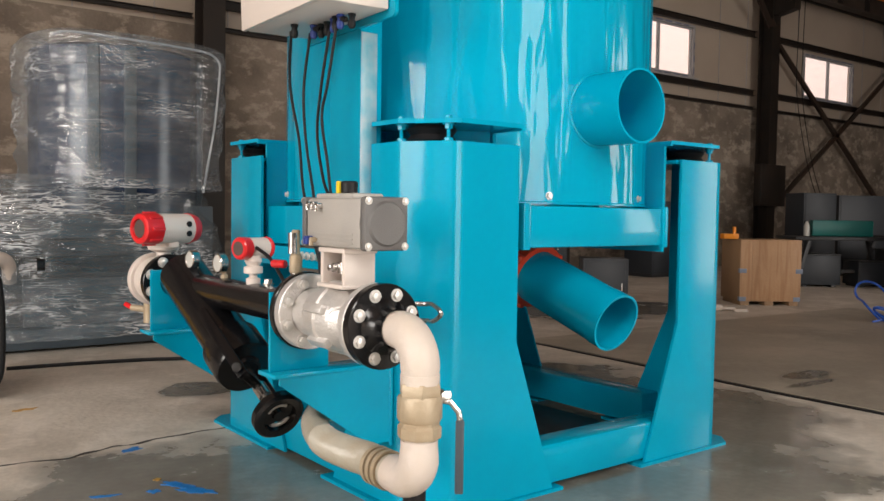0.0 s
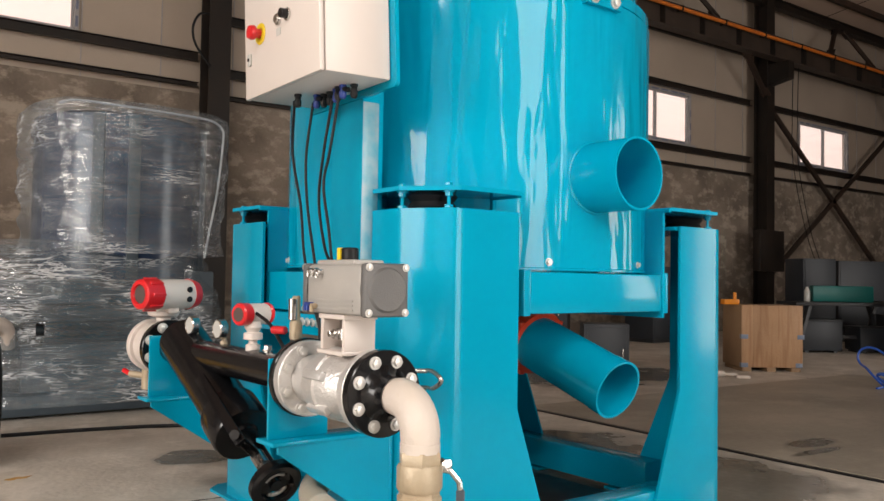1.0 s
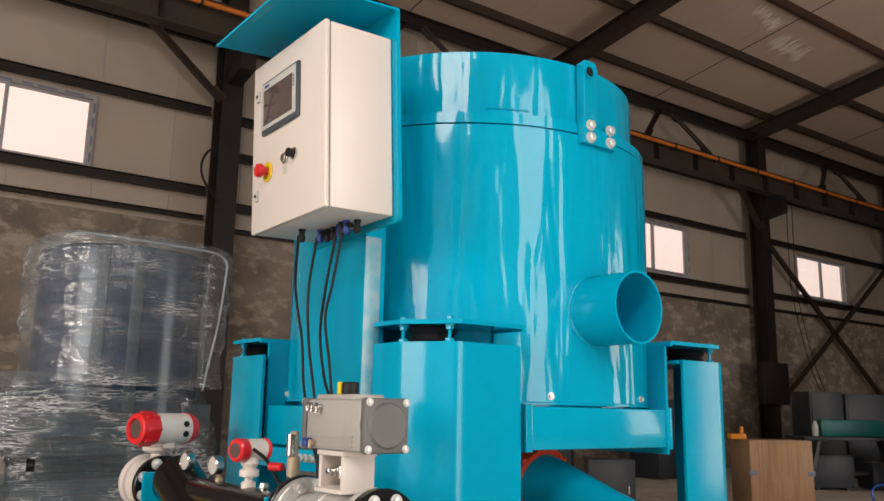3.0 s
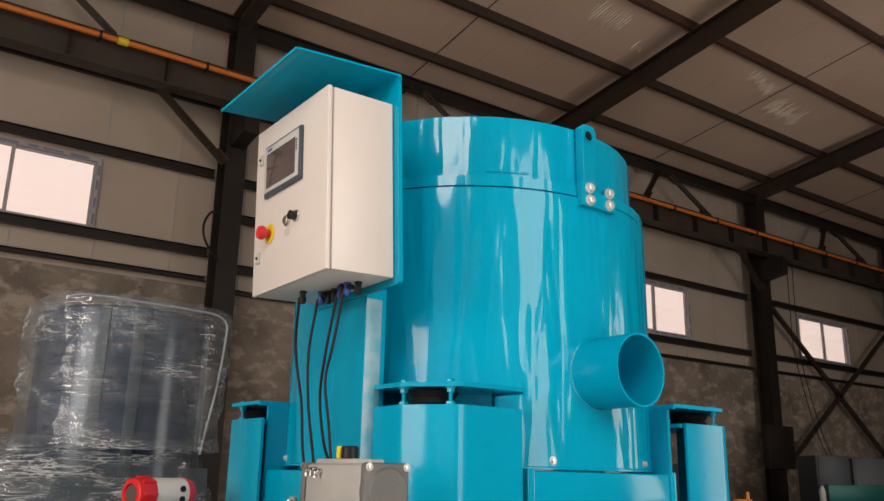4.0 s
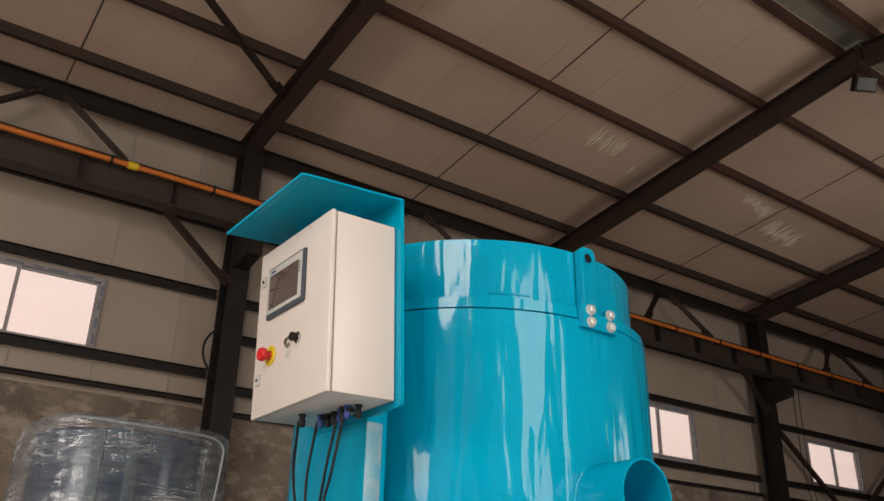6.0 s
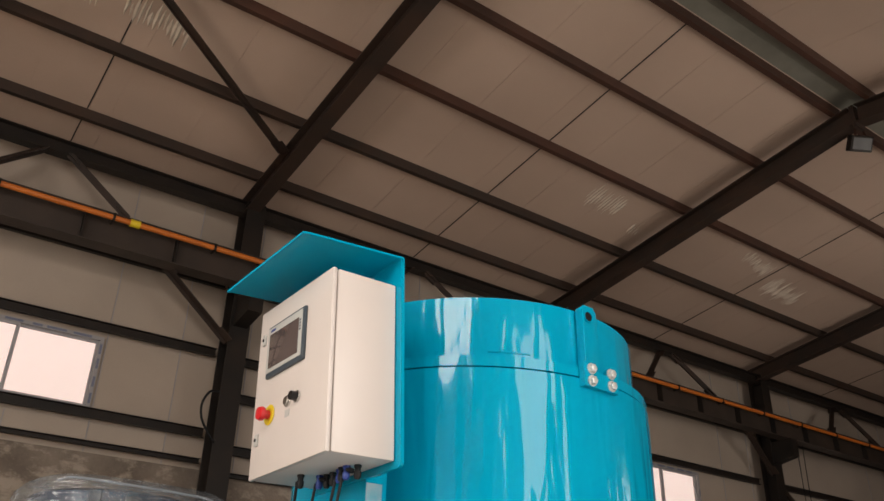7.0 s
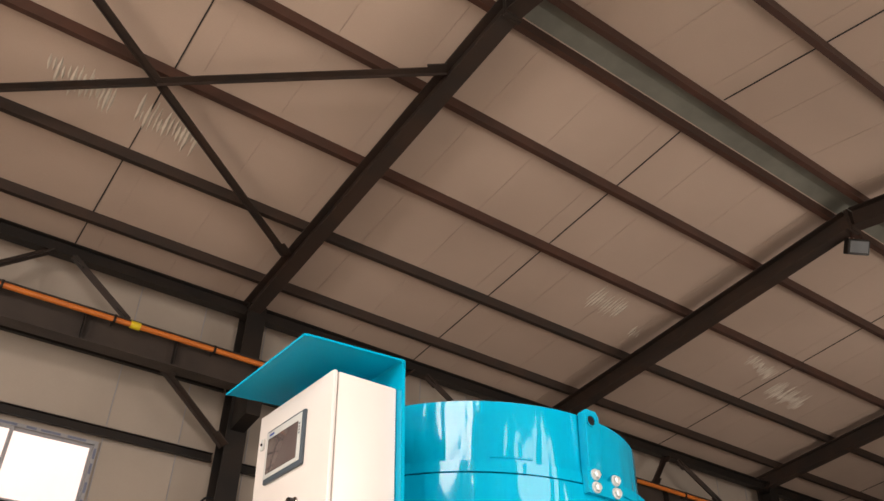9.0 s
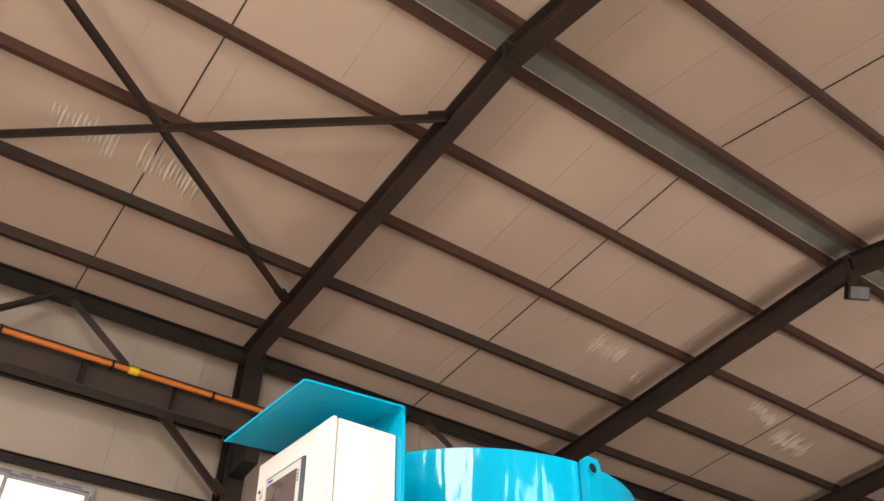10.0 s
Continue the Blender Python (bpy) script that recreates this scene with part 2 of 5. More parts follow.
def dirty_concrete(name, base, dark, light, scale, rough, bump, wet=0.0, stretch=(1, 1, 1), pools=()):
    """Old cement with patches, stains and, where wet, smooth dark film."""
    m = material(name, base, rough, dark=dark, scale=scale, mix=0.85, fine=0.18, bump=bump, bump_scale=28, rough_var=0.08)
    nt = m.node_tree
    b = nt.nodes["Principled BSDF"]
    tc = next(n for n in nt.nodes if n.type == "TEX_COORD")
    mp = nt.nodes.new("ShaderNodeMapping")
    mp.inputs["Scale"].default_value = stretch
    nt.links.new(tc.outputs["Object"], mp.inputs["Vector"])
    n3 = nt.nodes.new("ShaderNodeTexNoise")
    n3.inputs["Scale"].default_value, n3.inputs["Detail"].default_value, n3.inputs["Roughness"].default_value = scale * 2.3, 7, 0.65
    nt.links.new(mp.outputs[0], n3.inputs["Vector"])
    mr = nt.nodes.new("ShaderNodeMapRange")
    mr.inputs["From Min"].default_value, mr.inputs["From Max"].default_value = 0.5, 0.62
    nt.links.new(n3.outputs["Fac"], mr.inputs["Value"])
    mx = nt.nodes.new("ShaderNodeMix")
    mx.data_type = "RGBA"
    mx.inputs["B"].default_value = (*light, 1)
    src = b.inputs["Base Color"].links[0].from_socket
    nt.links.new(src, mx.inputs["A"])
    sc = nt.nodes.new("ShaderNodeMath")
    sc.operation = "MULTIPLY"
    sc.inputs[1].default_value = 0.6
    nt.links.new(mr.outputs[0], sc.inputs[0])
    nt.links.new(sc.outputs[0], mx.inputs["Factor"])
    out = mx.outputs["Result"]
    if wet:
        # damp places: stretched clouds, and pools listed as (x, y, half width, half depth)
        n4 = nt.nodes.new("ShaderNodeTexNoise")
        n4.inputs["Scale"].default_value, n4.inputs["Detail"].default_value, n4.inputs["Roughness"].default_value = 2.2, 7, 0.6
        nt.links.new(tc.outputs["Object"], n4.inputs["Vector"])
        total = None
        for x, y, rx, ry in pools:
            pm = nt.nodes.new("ShaderNodeMapping")
            pm.inputs["Location"].default_value = (-x / rx, -y / ry, 0)
            pm.inputs["Scale"].default_value = (1 / rx, 1 / ry, 0)
            nt.links.new(tc.outputs["Object"], pm.inputs["Vector"])
            ln = nt.nodes.new("ShaderNodeVectorMath")
            ln.operation = "LENGTH"
            nt.links.new(pm.outputs[0], ln.inputs[0])
            if total is None:
                total = ln.outputs["Value"]
            else:
                mn = nt.nodes.new("ShaderNodeMath")
                mn.operation = "SMOOTH_MIN"
                mn.inputs[2].default_value = 0.25
                nt.links.new(total, mn.inputs[0])
                nt.links.new(ln.outputs["Value"], mn.inputs[1])
                total = mn.outputs[0]
        ad = nt.nodes.new("ShaderNodeMath")
        ad.operation = "MULTIPLY_ADD"
        ad.inputs[1].default_value = 1.3
        nt.links.new(n4.outputs["Fac"], ad.inputs[0])
        nt.links.new(total, ad.inputs[2])
        wr = nt.nodes.new("ShaderNodeMapRange")
        wr.inputs["From Min"].default_value, wr.inputs["From Max"].default_value = 1.74, 1.5
        nt.links.new(ad.outputs[0], wr.inputs["Value"])
        dk = nt.nodes.new("ShaderNodeMix")
        dk.data_type, dk.blend_type = "RGBA", "MULTIPLY"
        dk.inputs["B"].default_value = (0.36, 0.37, 0.36, 1)
        nt.links.new(out, dk.inputs["A"])
        nt.links.new(wr.outputs[0], dk.inputs["Factor"])
        out = dk.outputs["Result"]
        # the film of water lies unevenly, so its gloss comes and goes
        fr = nt.nodes.new("ShaderNodeMapRange")
        fr.inputs["From Min"].default_value, fr.inputs["From Max"].default_value = 0.35, 0.7
        fr.inputs["To Min"].default_value, fr.inputs["To Max"].default_value = wet * 0.5, wet * 2.0
        nt.links.new(n3.outputs["Fac"], fr.inputs["Value"])
        rm = nt.nodes.new("ShaderNodeMix")
        nt.links.new(fr.outputs[0], rm.inputs["B"])
        old = b.inputs["Roughness"].links[0].from_socket
        nt.links.new(old, rm.inputs["A"])
        nt.links.new(wr.outputs[0], rm.inputs["Factor"])
        nt.links.new(rm.outputs["Result"], b.inputs["Roughness"])
        for bpn in [k for k in nt.nodes if k.type == "BUMP"]:
            inv = nt.nodes.new("ShaderNodeMapRange")
            inv.inputs["To Min"].default_value, inv.inputs["To Max"].default_value = bump, bump * 0.12
            nt.links.new(wr.outputs[0], inv.inputs["Value"])
            nt.links.new(inv.outputs[0], bpn.inputs["Strength"])
    nt.links.new(out, b.inputs["Base Color"])
    return m


M_FLOOR = dirty_concrete("worn_concrete_floor", (0.55, 0.50, 0.435), (0.36, 0.32, 0.272), (0.66, 0.605, 0.54), 1.5, 0.62, 0.35, wet=0.16,
                         pools=((1.15, 2.55, 0.95, 0.95), (2.5, 2.4, 1.2, 0.95), (3.6, 2.6, 0.7, 0.5), (2.9, 3.6, 1.3, 0.9), (1.62, 4.5, 0.22, 0.2), (6.5, 6.3, 1.2, 0.9)))
M_PLASTER = dirty_concrete("stained_cement_render", (0.24, 0.192, 0.152), (0.105, 0.082, 0.064), (0.43, 0.365, 0.295), 1.6, 0.9, 0.6, stretch=(1, 1, 1.6))
M_PANEL = material("cream_sheet_panel", (0.42, 0.345, 0.28), 0.5, dark=(0.33, 0.265, 0.21), scale=0.7, mix=0.6, bump=0.05, fine=0.04)
M_ROOF = material("white_roof_panel", (0.55, 0.41, 0.32), 0.45, dark=(0.43, 0.315, 0.245), scale=0.5, mix=0.6, bump=0.05, fine=0.04)
M_IRON = material("dark_brown_steelwork", (0.012, 0.0095, 0.008), 0.5, dark=(0.024, 0.015, 0.010), scale=2.5, mix=0.8, bump=0.15, fine=0.2, spec=0.35)
M_RAFTER = material("brown_rafter_steel", (0.026, 0.018, 0.014), 0.5, dark=(0.05, 0.025, 0.015), scale=2.0, mix=0.8, bump=0.15, fine=0.2)
M_RUST = material("red_oxide_steelwork", (0.075, 0.030, 0.018), 0.55, dark=(0.045, 0.022, 0.015), scale=1.5, mix=0.9, bump=0.15, fine=0.15)
M_GIRDER = material("brown_girder_steel", (0.05, 0.034, 0.025), 0.55, dark=(0.028, 0.019, 0.014), scale=1.8, mix=0.8, bump=0.15, fine=0.15)
M_ORANGE = material("orange_busbar", (0.62, 0.17, 0.02), 0.45, dark=(0.4, 0.1, 0.02), scale=3, mix=0.6)
M_CAP = material("dull_green_grey_sheet", (0.20, 0.19, 0.155), 0.5, dark=(0.13, 0.12, 0.095), scale=2.5, mix=0.7, fine=0.06, bump=0.05)
M_SEAM = material("dark_seam", (0.03, 0.026, 0.022), 0.8, scale=5)
M_TAPE = material("slate_blue_tape", (0.16, 0.17, 0.24), 0.5, scale=9)
M_PVC = material("grey_window_frame", (0.35, 0.33, 0.33), 0.45, scale=6)
M_PANE = bpy.data.materials.new("window_glass")
M_PANE.use_nodes = True
pb = M_PANE.node_tree.nodes["Principled BSDF"]
pb.inputs["Transmission Weight"].default_value, pb.inputs["Roughness"].default_value = 1.0, 0.02
M_OUT = glow("bright_haze", (1.0, 0.83, 0.76), 0.88)


def wall_with_openings(name, along, fixed, t, a0, a1, z0, z1, holes, mat, label):
    """An upright wall along x or y between a0 and a1, t thick, with openings (a, b, low, high)."""
    bm = BM()
    xs = sorted({a0, a1, *[h[0] for h in holes], *[h[1] for h in holes]})
    zs = sorted({z0, z1, *[h[2] for h in holes], *[h[3] for h in holes]})
    for x0, x1 in zip(xs, xs[1:]):
        for q0, q1 in zip(zs, zs[1:]):
            if any(h[0] <= x0 and x1 <= h[1] and h[2] <= q0 and q1 <= h[3] for h in holes):
                continue
            if along == "x":
                box(bm, (x0, fixed, q0), (x1, fixed + t, q1))
            else:
                box(bm, (fixed, x0, q0), (fixed + t, x1, q1))
    bmesh.ops.remove_doubles(bm, verts=bm.verts, dist=1e-4)
    return tagged(part(name, bm, mat, smooth=False), label, "wall", kind="structure")


bm = BM()
box(bm, (END_W - 0.3, BACK_Y - 0.3, -0.2), (END_E + 0.3, WALL_Y + 0.3, 0))
tagged(part("floor", bm, M_FLOOR), "worn grey concrete workshop floor with damp stains", "floor", kind="structure")
bm = BM()
box(bm, (-400, -400, -0.6), (400, 400, -0.25))
tagged(part("ground", bm, M_FLOOR), "bare ground outside the workshop", "ground", kind="structure")

SILL = 3.34
# each opening: from, to, foot, head
WINS = [(0.21, 2.21, 3.85, 4.79), (11.65, 13.77, 3.75, 4.78), (17.68, 19.84, 3.73, 4.74), (23.7, 25.8, 3.73, 4.74), (29.7, 31.8, 3.73, 4.74)]
wall_with_openings("wall_north_lower", "x", WALL_Y, 0.3, END_W, END_E, 0, SILL, [], M_PLASTER, "stained brown cement rendered lower wall")
wall_with_openings("wall_north_upper", "x", WALL_Y + 0.06, 0.12, END_W, END_E, SILL + 0.002, 7.7, WINS, M_PANEL,
                   "cream sheet metal upper wall with window openings")
# the opening furthest east is added for the fill light
wall_with_openings("wall_south", "x", BACK_Y - 0.2, 0.2, END_W, END_E, 0, 7.5, [(1.2, 3.1, 0, 4.2), (10.5, 15.5, 0, 4.2), (-5.4, -1.75, 4.5, 6.2)], M_PANEL,
                   "cream sheet metal wall with an open door, an added far opening and a high window opening")
wall_with_openings("wall_west", "y", END_W - 0.2, 0.2, BACK_Y, WALL_Y + 0.3, 0, 8.4, [(-1.0, 4.2, 0, 4.6)], M_PANEL, "cream gable wall with a large open gate")
wall_with_openings("wall_east", "y", END_E, 0.2, BACK_Y, WALL_Y + 0.3, 0, 8.4, [], M_PLASTER, "dark far gable wall")

# upright joints of the wall cladding
bm = BM()
x = END_W
while x < END_E:
    box(bm, (x - 0.006, WALL_Y + 0.050, SILL + 0.01), (x + 0.006, WALL_Y + 0.0598, 3.7 if any(w[0] < x < w[1] for w in WINS) else 7.6))
    x += 0.95
tagged(part("trim_wall_joints", bm, M_PVC), "thin upright joints between cream wall sheets", "trim", kind="structure")


def window(n, a, b, low, high):
    """A sliding two-leaf window."""
    th = empty(f"window_{n}", Matrix.Identity(4), "grey framed sliding window, bright daylight behind", "window", kind="structure")
    y = WALL_Y + 0.02
    bm = BM()
    f = 0.045
    box(bm, (a, y, low), (a + f, y + 0.1, high)), box(bm, (b - f, y, low), (b, y + 0.1, high))
    box(bm, (a + f, y, low), (b - f, y + 0.1, low + f)), box(bm, (a + f, y, high - f), (b - f, y + 0.1, high))
    fr = part("window_frame", bm, M_PVC, th)
    # torn protective tape left on the frame
    rnd = random.Random(n)
    u = a + 0.05
    while u < b - 0.25:
        l = rnd.uniform(0.1, 0.26)
        for zz in (low + 0.008, high - 0.037):
            bm = BM()
            box(bm, (u, y - 0.003, zz), (u + l, y - 0.0005, zz + 0.028))
            part("tape", bm, M_TAPE, fr, "torn slate blue protective tape")
        u += l + rnd.uniform(0.05, 0.12)
    u = low + 0.08
    while u < high - 0.2:
        bm = BM()
        box(bm, (b - 0.038, y - 0.003, u), (b - 0.01, y - 0.0005, u + 0.13))
        part("tape", bm, M_TAPE, fr, "torn slate blue protective tape")
        u += rnd.uniform(0.17, 0.26)
    mid = (a + b) / 2
    for k, (p, q) in enumerate(((a + f, mid + 0.02), (mid - 0.02, b - f))):
        yy = y + 0.02 + 0.035 * k
        bm = BM()
        s = 0.03
        box(bm, (p, yy, low + f), (p + s, yy + 0.03, high - f)), box(bm, (q - s, yy, low + f), (q, yy + 0.03, high - f))
        box(bm, (p + s, yy, low + f), (q - s, yy + 0.03, low + f + s)), box(bm, (p + s, yy, high - f - s), (q - s, yy + 0.03, high - f))
        part("sash", bm, M_PVC, th)
        bm = BM()
        box(bm, (p + s, yy + 0.012, low + f + s), (q - s, yy + 0.017, high - f - s))
        g = part("pane", bm, M_PANE, th)
        g.visible_shadow = False
    bm = BM()
    box(bm, (a - 0.08, y - 0.06, low - 0.04), (b + 0.08, y + 0.04, low - 0.002), 0.006)
    part("window_sill", bm, M_PVC, th)


for i, w in enumerate(WINS):
    window(i + 1, *w)
bm = BM()
box(bm, (-12, 14.0, -0.2), (46, 14.05, 9))
box(bm, (-8, -5.05, 2), (0, -5.0, 10))
tagged(part("backdrop", bm, M_OUT), "bright hazy daylight outside the windows", "backdrop", kind="structure")


# ---- roof ----
def roof_strip(bm, x0, x1, y0, y1, up, t):
    """A sloping slab between two lines along x."""
    vs = []
    for dz in (0, t):
        for xx, yy in ((x0, y0), (x1, y0), (x1, y1), (x0, y1)):
            vs.append(bm.verts.new((xx, yy, rafter_z(yy) + up + dz)))
    for f in ((0, 1, 2, 3), (7, 6, 5, 4), (0, 4, 5, 1), (1, 5, 6, 2), (2, 6, 7, 3), (3, 7, 4, 0)):
        bm.faces.new([vs[k] for k in f])


bm = BM()
x = END_W - 0.3
while x < END_E:
    for y0, y1 in ((BACK_Y - 0.3, RIDGE_Y), (RIDGE_Y, WALL_Y + 0.3)):
        roof_strip(bm, x + 0.003, x + 0.997, y0, y1, 0.30, 0.08)
    x += 1.0
for y0, y1 in ((BACK_Y - 0.3, RIDGE_Y), (RIDGE_Y, WALL_Y + 0.3)):
    roof_strip(bm, END_W - 0.3, END_E + 0.3, y0, y1, 0.306, 0.1)
tagged(part("ceiling", bm, M_ROOF, smooth=False), "off-white insulated roof sheets under a pitched roof", "ceiling", kind="structure")

bm = BM()
for a, b in zip(COLS, COLS[1:]):
    for y0, y1 in ((BACK_Y, RIDGE_Y - 0.3), (RIDGE_Y + 0.3, WALL_Y)):
        roof_strip(bm, (a + b) / 2 - 0.008, (a + b) / 2 + 0.008, y0, y1, 0.292, 0.01)
tagged(part("trim_roof_joints", bm, M_SEAM), "dark joint strips across the roof sheets", "trim", kind="structure")


bm = BM()
for y0, y1 in ((RIDGE_Y - 0.2, RIDGE_Y), (RIDGE_Y, RIDGE_Y + 0.2)):
    roof_strip(bm, END_W, END_E, y0, y1, 0.292, 0.006)
tagged(part("ridge_capping", bm, M_CAP), "dull grey green sheet capping under the roof ridge", "ridge capping", kind="structure")


def section(bm, poly, p0, p1, side, up):
    """A rolled profile, drawn in side and up, from p0 to p1."""
    p0, p1 = Vector(p0), Vector(p1)
    m = Matrix((side, up, (p1 - p0).normalized())).transposed().to_4x4()
    m.translation = p0
    prism(bm, poly, 0, (p1 - p0).length, m)


def ibeam(bm, p0, p1, h, w, tw=0.012, tf=0.016):
    """An I section from p0 to p1 (its middle), h high and w wide."""
    d = (Vector(p1) - Vector(p0)).normalized()
    s = d.cross(Vector((0, 0, 1))).normalized()
    a, b, c, e = w / 2, h / 2, tw / 2, h / 2 - tf
    section(bm, [(-a, -b), (a, -b), (a, -e), (c, -e), (c, e), (a, e), (a, b), (-a, b), (-a, e), (-c, e), (-c, -e), (-a, -e)], p0, p1, s, s.cross(d))


def channel(bm, p0, p1, h, w, t=0.006, side=1):
    """A C section: web upright, lips to one side."""
    d = (Vector(p1) - Vector(p0)).normalized()
    s = d.cross(Vector((0, 0, 1))).normalized()
    k = t / 2
    line = [(-k, -h / 2), (w, -h / 2), (w, -h / 2 + t), (k, -h / 2 + t), (k, h / 2 - t), (w, h / 2 - t), (w, h / 2), (-k, h / 2)]
    section(bm, [(x * side, z) for x, z in (line if side > 0 else line[::-1])], p0, p1, s, s.cross(d))


PURLINS = [9.75, 8.46, 7.05, 5.69, 4.42, 3.92, 2.57, 1.3, -0.05, -1.4]
for y in PURLINS:
    bm = BM()
    z = rafter_z(y) + 0.22
    channel(bm, (END_W, y, z), (END_E, y, z), 0.15, 0.07, side=-1)
    tagged(part("purlin", bm, M_RUST if y < 7.5 else M_RAFTER), "long rust brown steel roof purlin", "purlin", "roof purlins", "structure")

# rafters sit a little beside the middle of their columns
RAFTER_SHIFT = {3.78: -0.05, 15.8: -0.09}
for mid in COLS[1:-1]:
    for y0, y1 in ((WALL_Y - 0.15, RIDGE_Y), (BACK_Y + 0.1, RIDGE_Y)):
        bm = BM()
        k = 1 if y0 > y1 else -1
        x = mid + RAFTER_SHIFT.get(mid, 0.0)
        y1 += k * 0.03
        ibeam(bm, (x, y0, rafter_z(y0)), (x, y1, rafter_z(y1)), 0.29, 0.2)
        box(bm, (x - 0.1, min(y1, y1 - k * 0.026), rafter_z(y1) - 0.2), (x + 0.1, max(y1, y1 - k * 0.026), rafter_z(y1) + 0.14))
        tagged(part("rafter", bm, M_RAFTER), "dark brown steel I section roof rafter", "rafter", "roof rafters", "structure")


def column(x, y, face):
    """An H section column with base plate, cap and crane bracket."""
    th = empty("column", pose(x, y, 0), "dark brown steel H section column against the wall", "column", "hall columns", "structure")
    bm = BM()
    for k in (-1, 1):
        box(bm, (-0.14, k * 0.15 - 0.008, 0), (0.14, k * 0.15 + 0.008, 7.08))
    box(bm, (-0.006, -0.142, 0), (0.006, 0.142, 7.08))
    part("shaft", bm, M_IRON, th)
    bm = BM()
    box(bm, (-0.2, -0.2, 0), (0.2, 0.2, 0.03)), box(bm, (-0.14, -0.16, 7.08), (0.14, 0.16, 7.12))
    part("end_plates", bm, M_IRON, th)
    if face:
        bm = BM()
        prism(bm, [(-0.158, 0), (-0.62, 0), (-0.62, -0.36), (-0.158, -0.44)], -0.1, 0.1, Matrix.Translation((0, 0, 5.62)) @ Matrix(((0, 0, 1, 0), (1, 0, 0, 0), (0, 1, 0, 0), (0, 0, 0, 1))))
        part("crane_bracket", bm, M_IRON, th)
    return th


for x in COLS[1:-1]:
    column(x, COL_Y, True)
    column(x, BACK_Y + 0.2, False)

# girts of the cladding, eaves member and crane runway
for a, b in zip(COLS, COLS[1:]):
    for z in ((3.43, 3.79, 4.89, 5.9) if a < 3 else (3.31, 3.63, 4.85, 5.9)):
        bm = BM()
        channel(bm, (a + 0.14, WALL_Y - 0.05, z), (b - 0.14, WALL_Y - 0.05, z), 0.12 if z > 3.5 else 0.06, 0.06, side=1)
        tagged(part("girt", bm, M_IRON), "dark horizontal steel wall girt", "girt", "wall girts", "structure")
bm = BM()
channel(bm, (3.94, WALL_Y - 0.05, 4.33), (9.68, WALL_Y - 0.05, 4.33), 0.12, 0.06)
tagged(part("girt", bm, M_IRON), "dark horizontal steel wall girt", "girt", "wall girts", "structure")
bm = BM()
ibeam(bm, (END_W, COL_Y - 0.05, 7.02), (END_E, COL_Y - 0.05, 7.02), 0.2, 0.16)
tagged(part("eaves_beam", bm, M_IRON), "dark steel eaves beam along the wall", "beam", kind="structure")

GIRDER_Y = COL_Y - 0.45
runway = empty("crane_runway", pose(0, GIRDER_Y, 0), "dark brown crane runway girder along the wall", "crane girder", kind="structure")
bm = BM()
ibeam(bm, (END_W, 0, 5.85), (END_E, 0, 5.85), 0.44, 0.24)
part("girder", bm, M_GIRDER, runway)
bm = BM()
box(bm, (END_W, -0.03, 6.07), (END_E, 0.03, 6.12))
part("rail", bm, M_IRON, runway)
x = END_W + 0.5
while x < END_E:
    bm = BM()
    box(bm, (x - 0.012, -0.118, 5.65), (x + 0.012, -0.008, 6.05))
    part("stiffener", bm, M_IRON, runway)
    x += 1.15
bus = empty("busbar", pose(0, GIRDER_Y - 0.2, 5.965), "long orange insulated conductor rail along the crane girder", "conductor rail")
bm = BM()
rod(bm, (END_W, 0, 0), (END_E, 0, 0), 0.035, 12)
part("conductor", bm, M_ORANGE, bus)
x = END_W + 0.9
while x < 34:
    bm = BM()
    box(bm, (x - 0.015, -0.045, -0.05), (x + 0.015, 0.1, 0.05), 0.004)
    part("hanger", bm, M_IRON, bus)
    x += 1.3
bm = BM()
rod(bm, (2.0, 0, 0), (2.12, 0, 0), 0.05, 12)
part("joint_cover", bm, M_YELLOW, bus, "yellow joint cover")


def brace(name, p0, p1, size, label, mat=M_RAFTER):
    bm = BM()
    p0, p1 = Vector(p0), Vector(p1)
    bar(bm, p0, p1, size, 0.012)
    d = (p1 - p0).normalized()
    s = d.cross(Vector((0, 0, 1))).normalized()
    bar(bm, p0 + s * size / 2, p1 + s * size / 2, 0.012, size)
    for p, q in ((p0, 1), (p1, -1)):
        bar(bm, p, p + d * q * 0.22, size * 2, 0.016)
    return tagged(part(name, bm, mat), label, "brace", kind="structure")


for a, b in zip(COLS[1:], COLS[2:-1]):
    m = (a + b) / 2 - 0.15
    for s in (-1, 1):
        brace("eaves_brace", (m + s * 0.15, COL_Y - 0.1, 6.92), (m + s * 0.95, GIRDER_Y + 0.05, 6.12), 0.09, "short dark diagonal steel brace over the crane girder")
    brace("knee_brace", (b - 0.13, COL_Y - 0.13, 4.96), (b - 1.22, GIRDER_Y + 0.1, 5.72), 0.1, "dark diagonal knee brace from column to girder")
for (xa, ya), (xb, yb) in (((3.62, 8.92), (-1.42, 5.24)), ((3.66, 5.24), (-1.42, 8.87)), ((27.7, 9.3), (21.9, 5.5)), ((27.7, 5.5), (21.9, 9.3))):
    brace("roof_brace", (xa, ya, rafter_z(ya) + 0.05), (xb, yb, rafter_z(yb) + 0.05), 0.085, "dark angle steel cross brace under the roof")
for (xa, za), (xb, zb) in (((15.95, 4.92), (21.65, 0.78)), ((15.95, 1.04), (21.65, 4.95))):
    brace("wall_brace", (xa, COL_Y + 0.1, za), (xb, COL_Y + 0.1, zb), 0.1, "dark angle steel cross brace between wall columns")

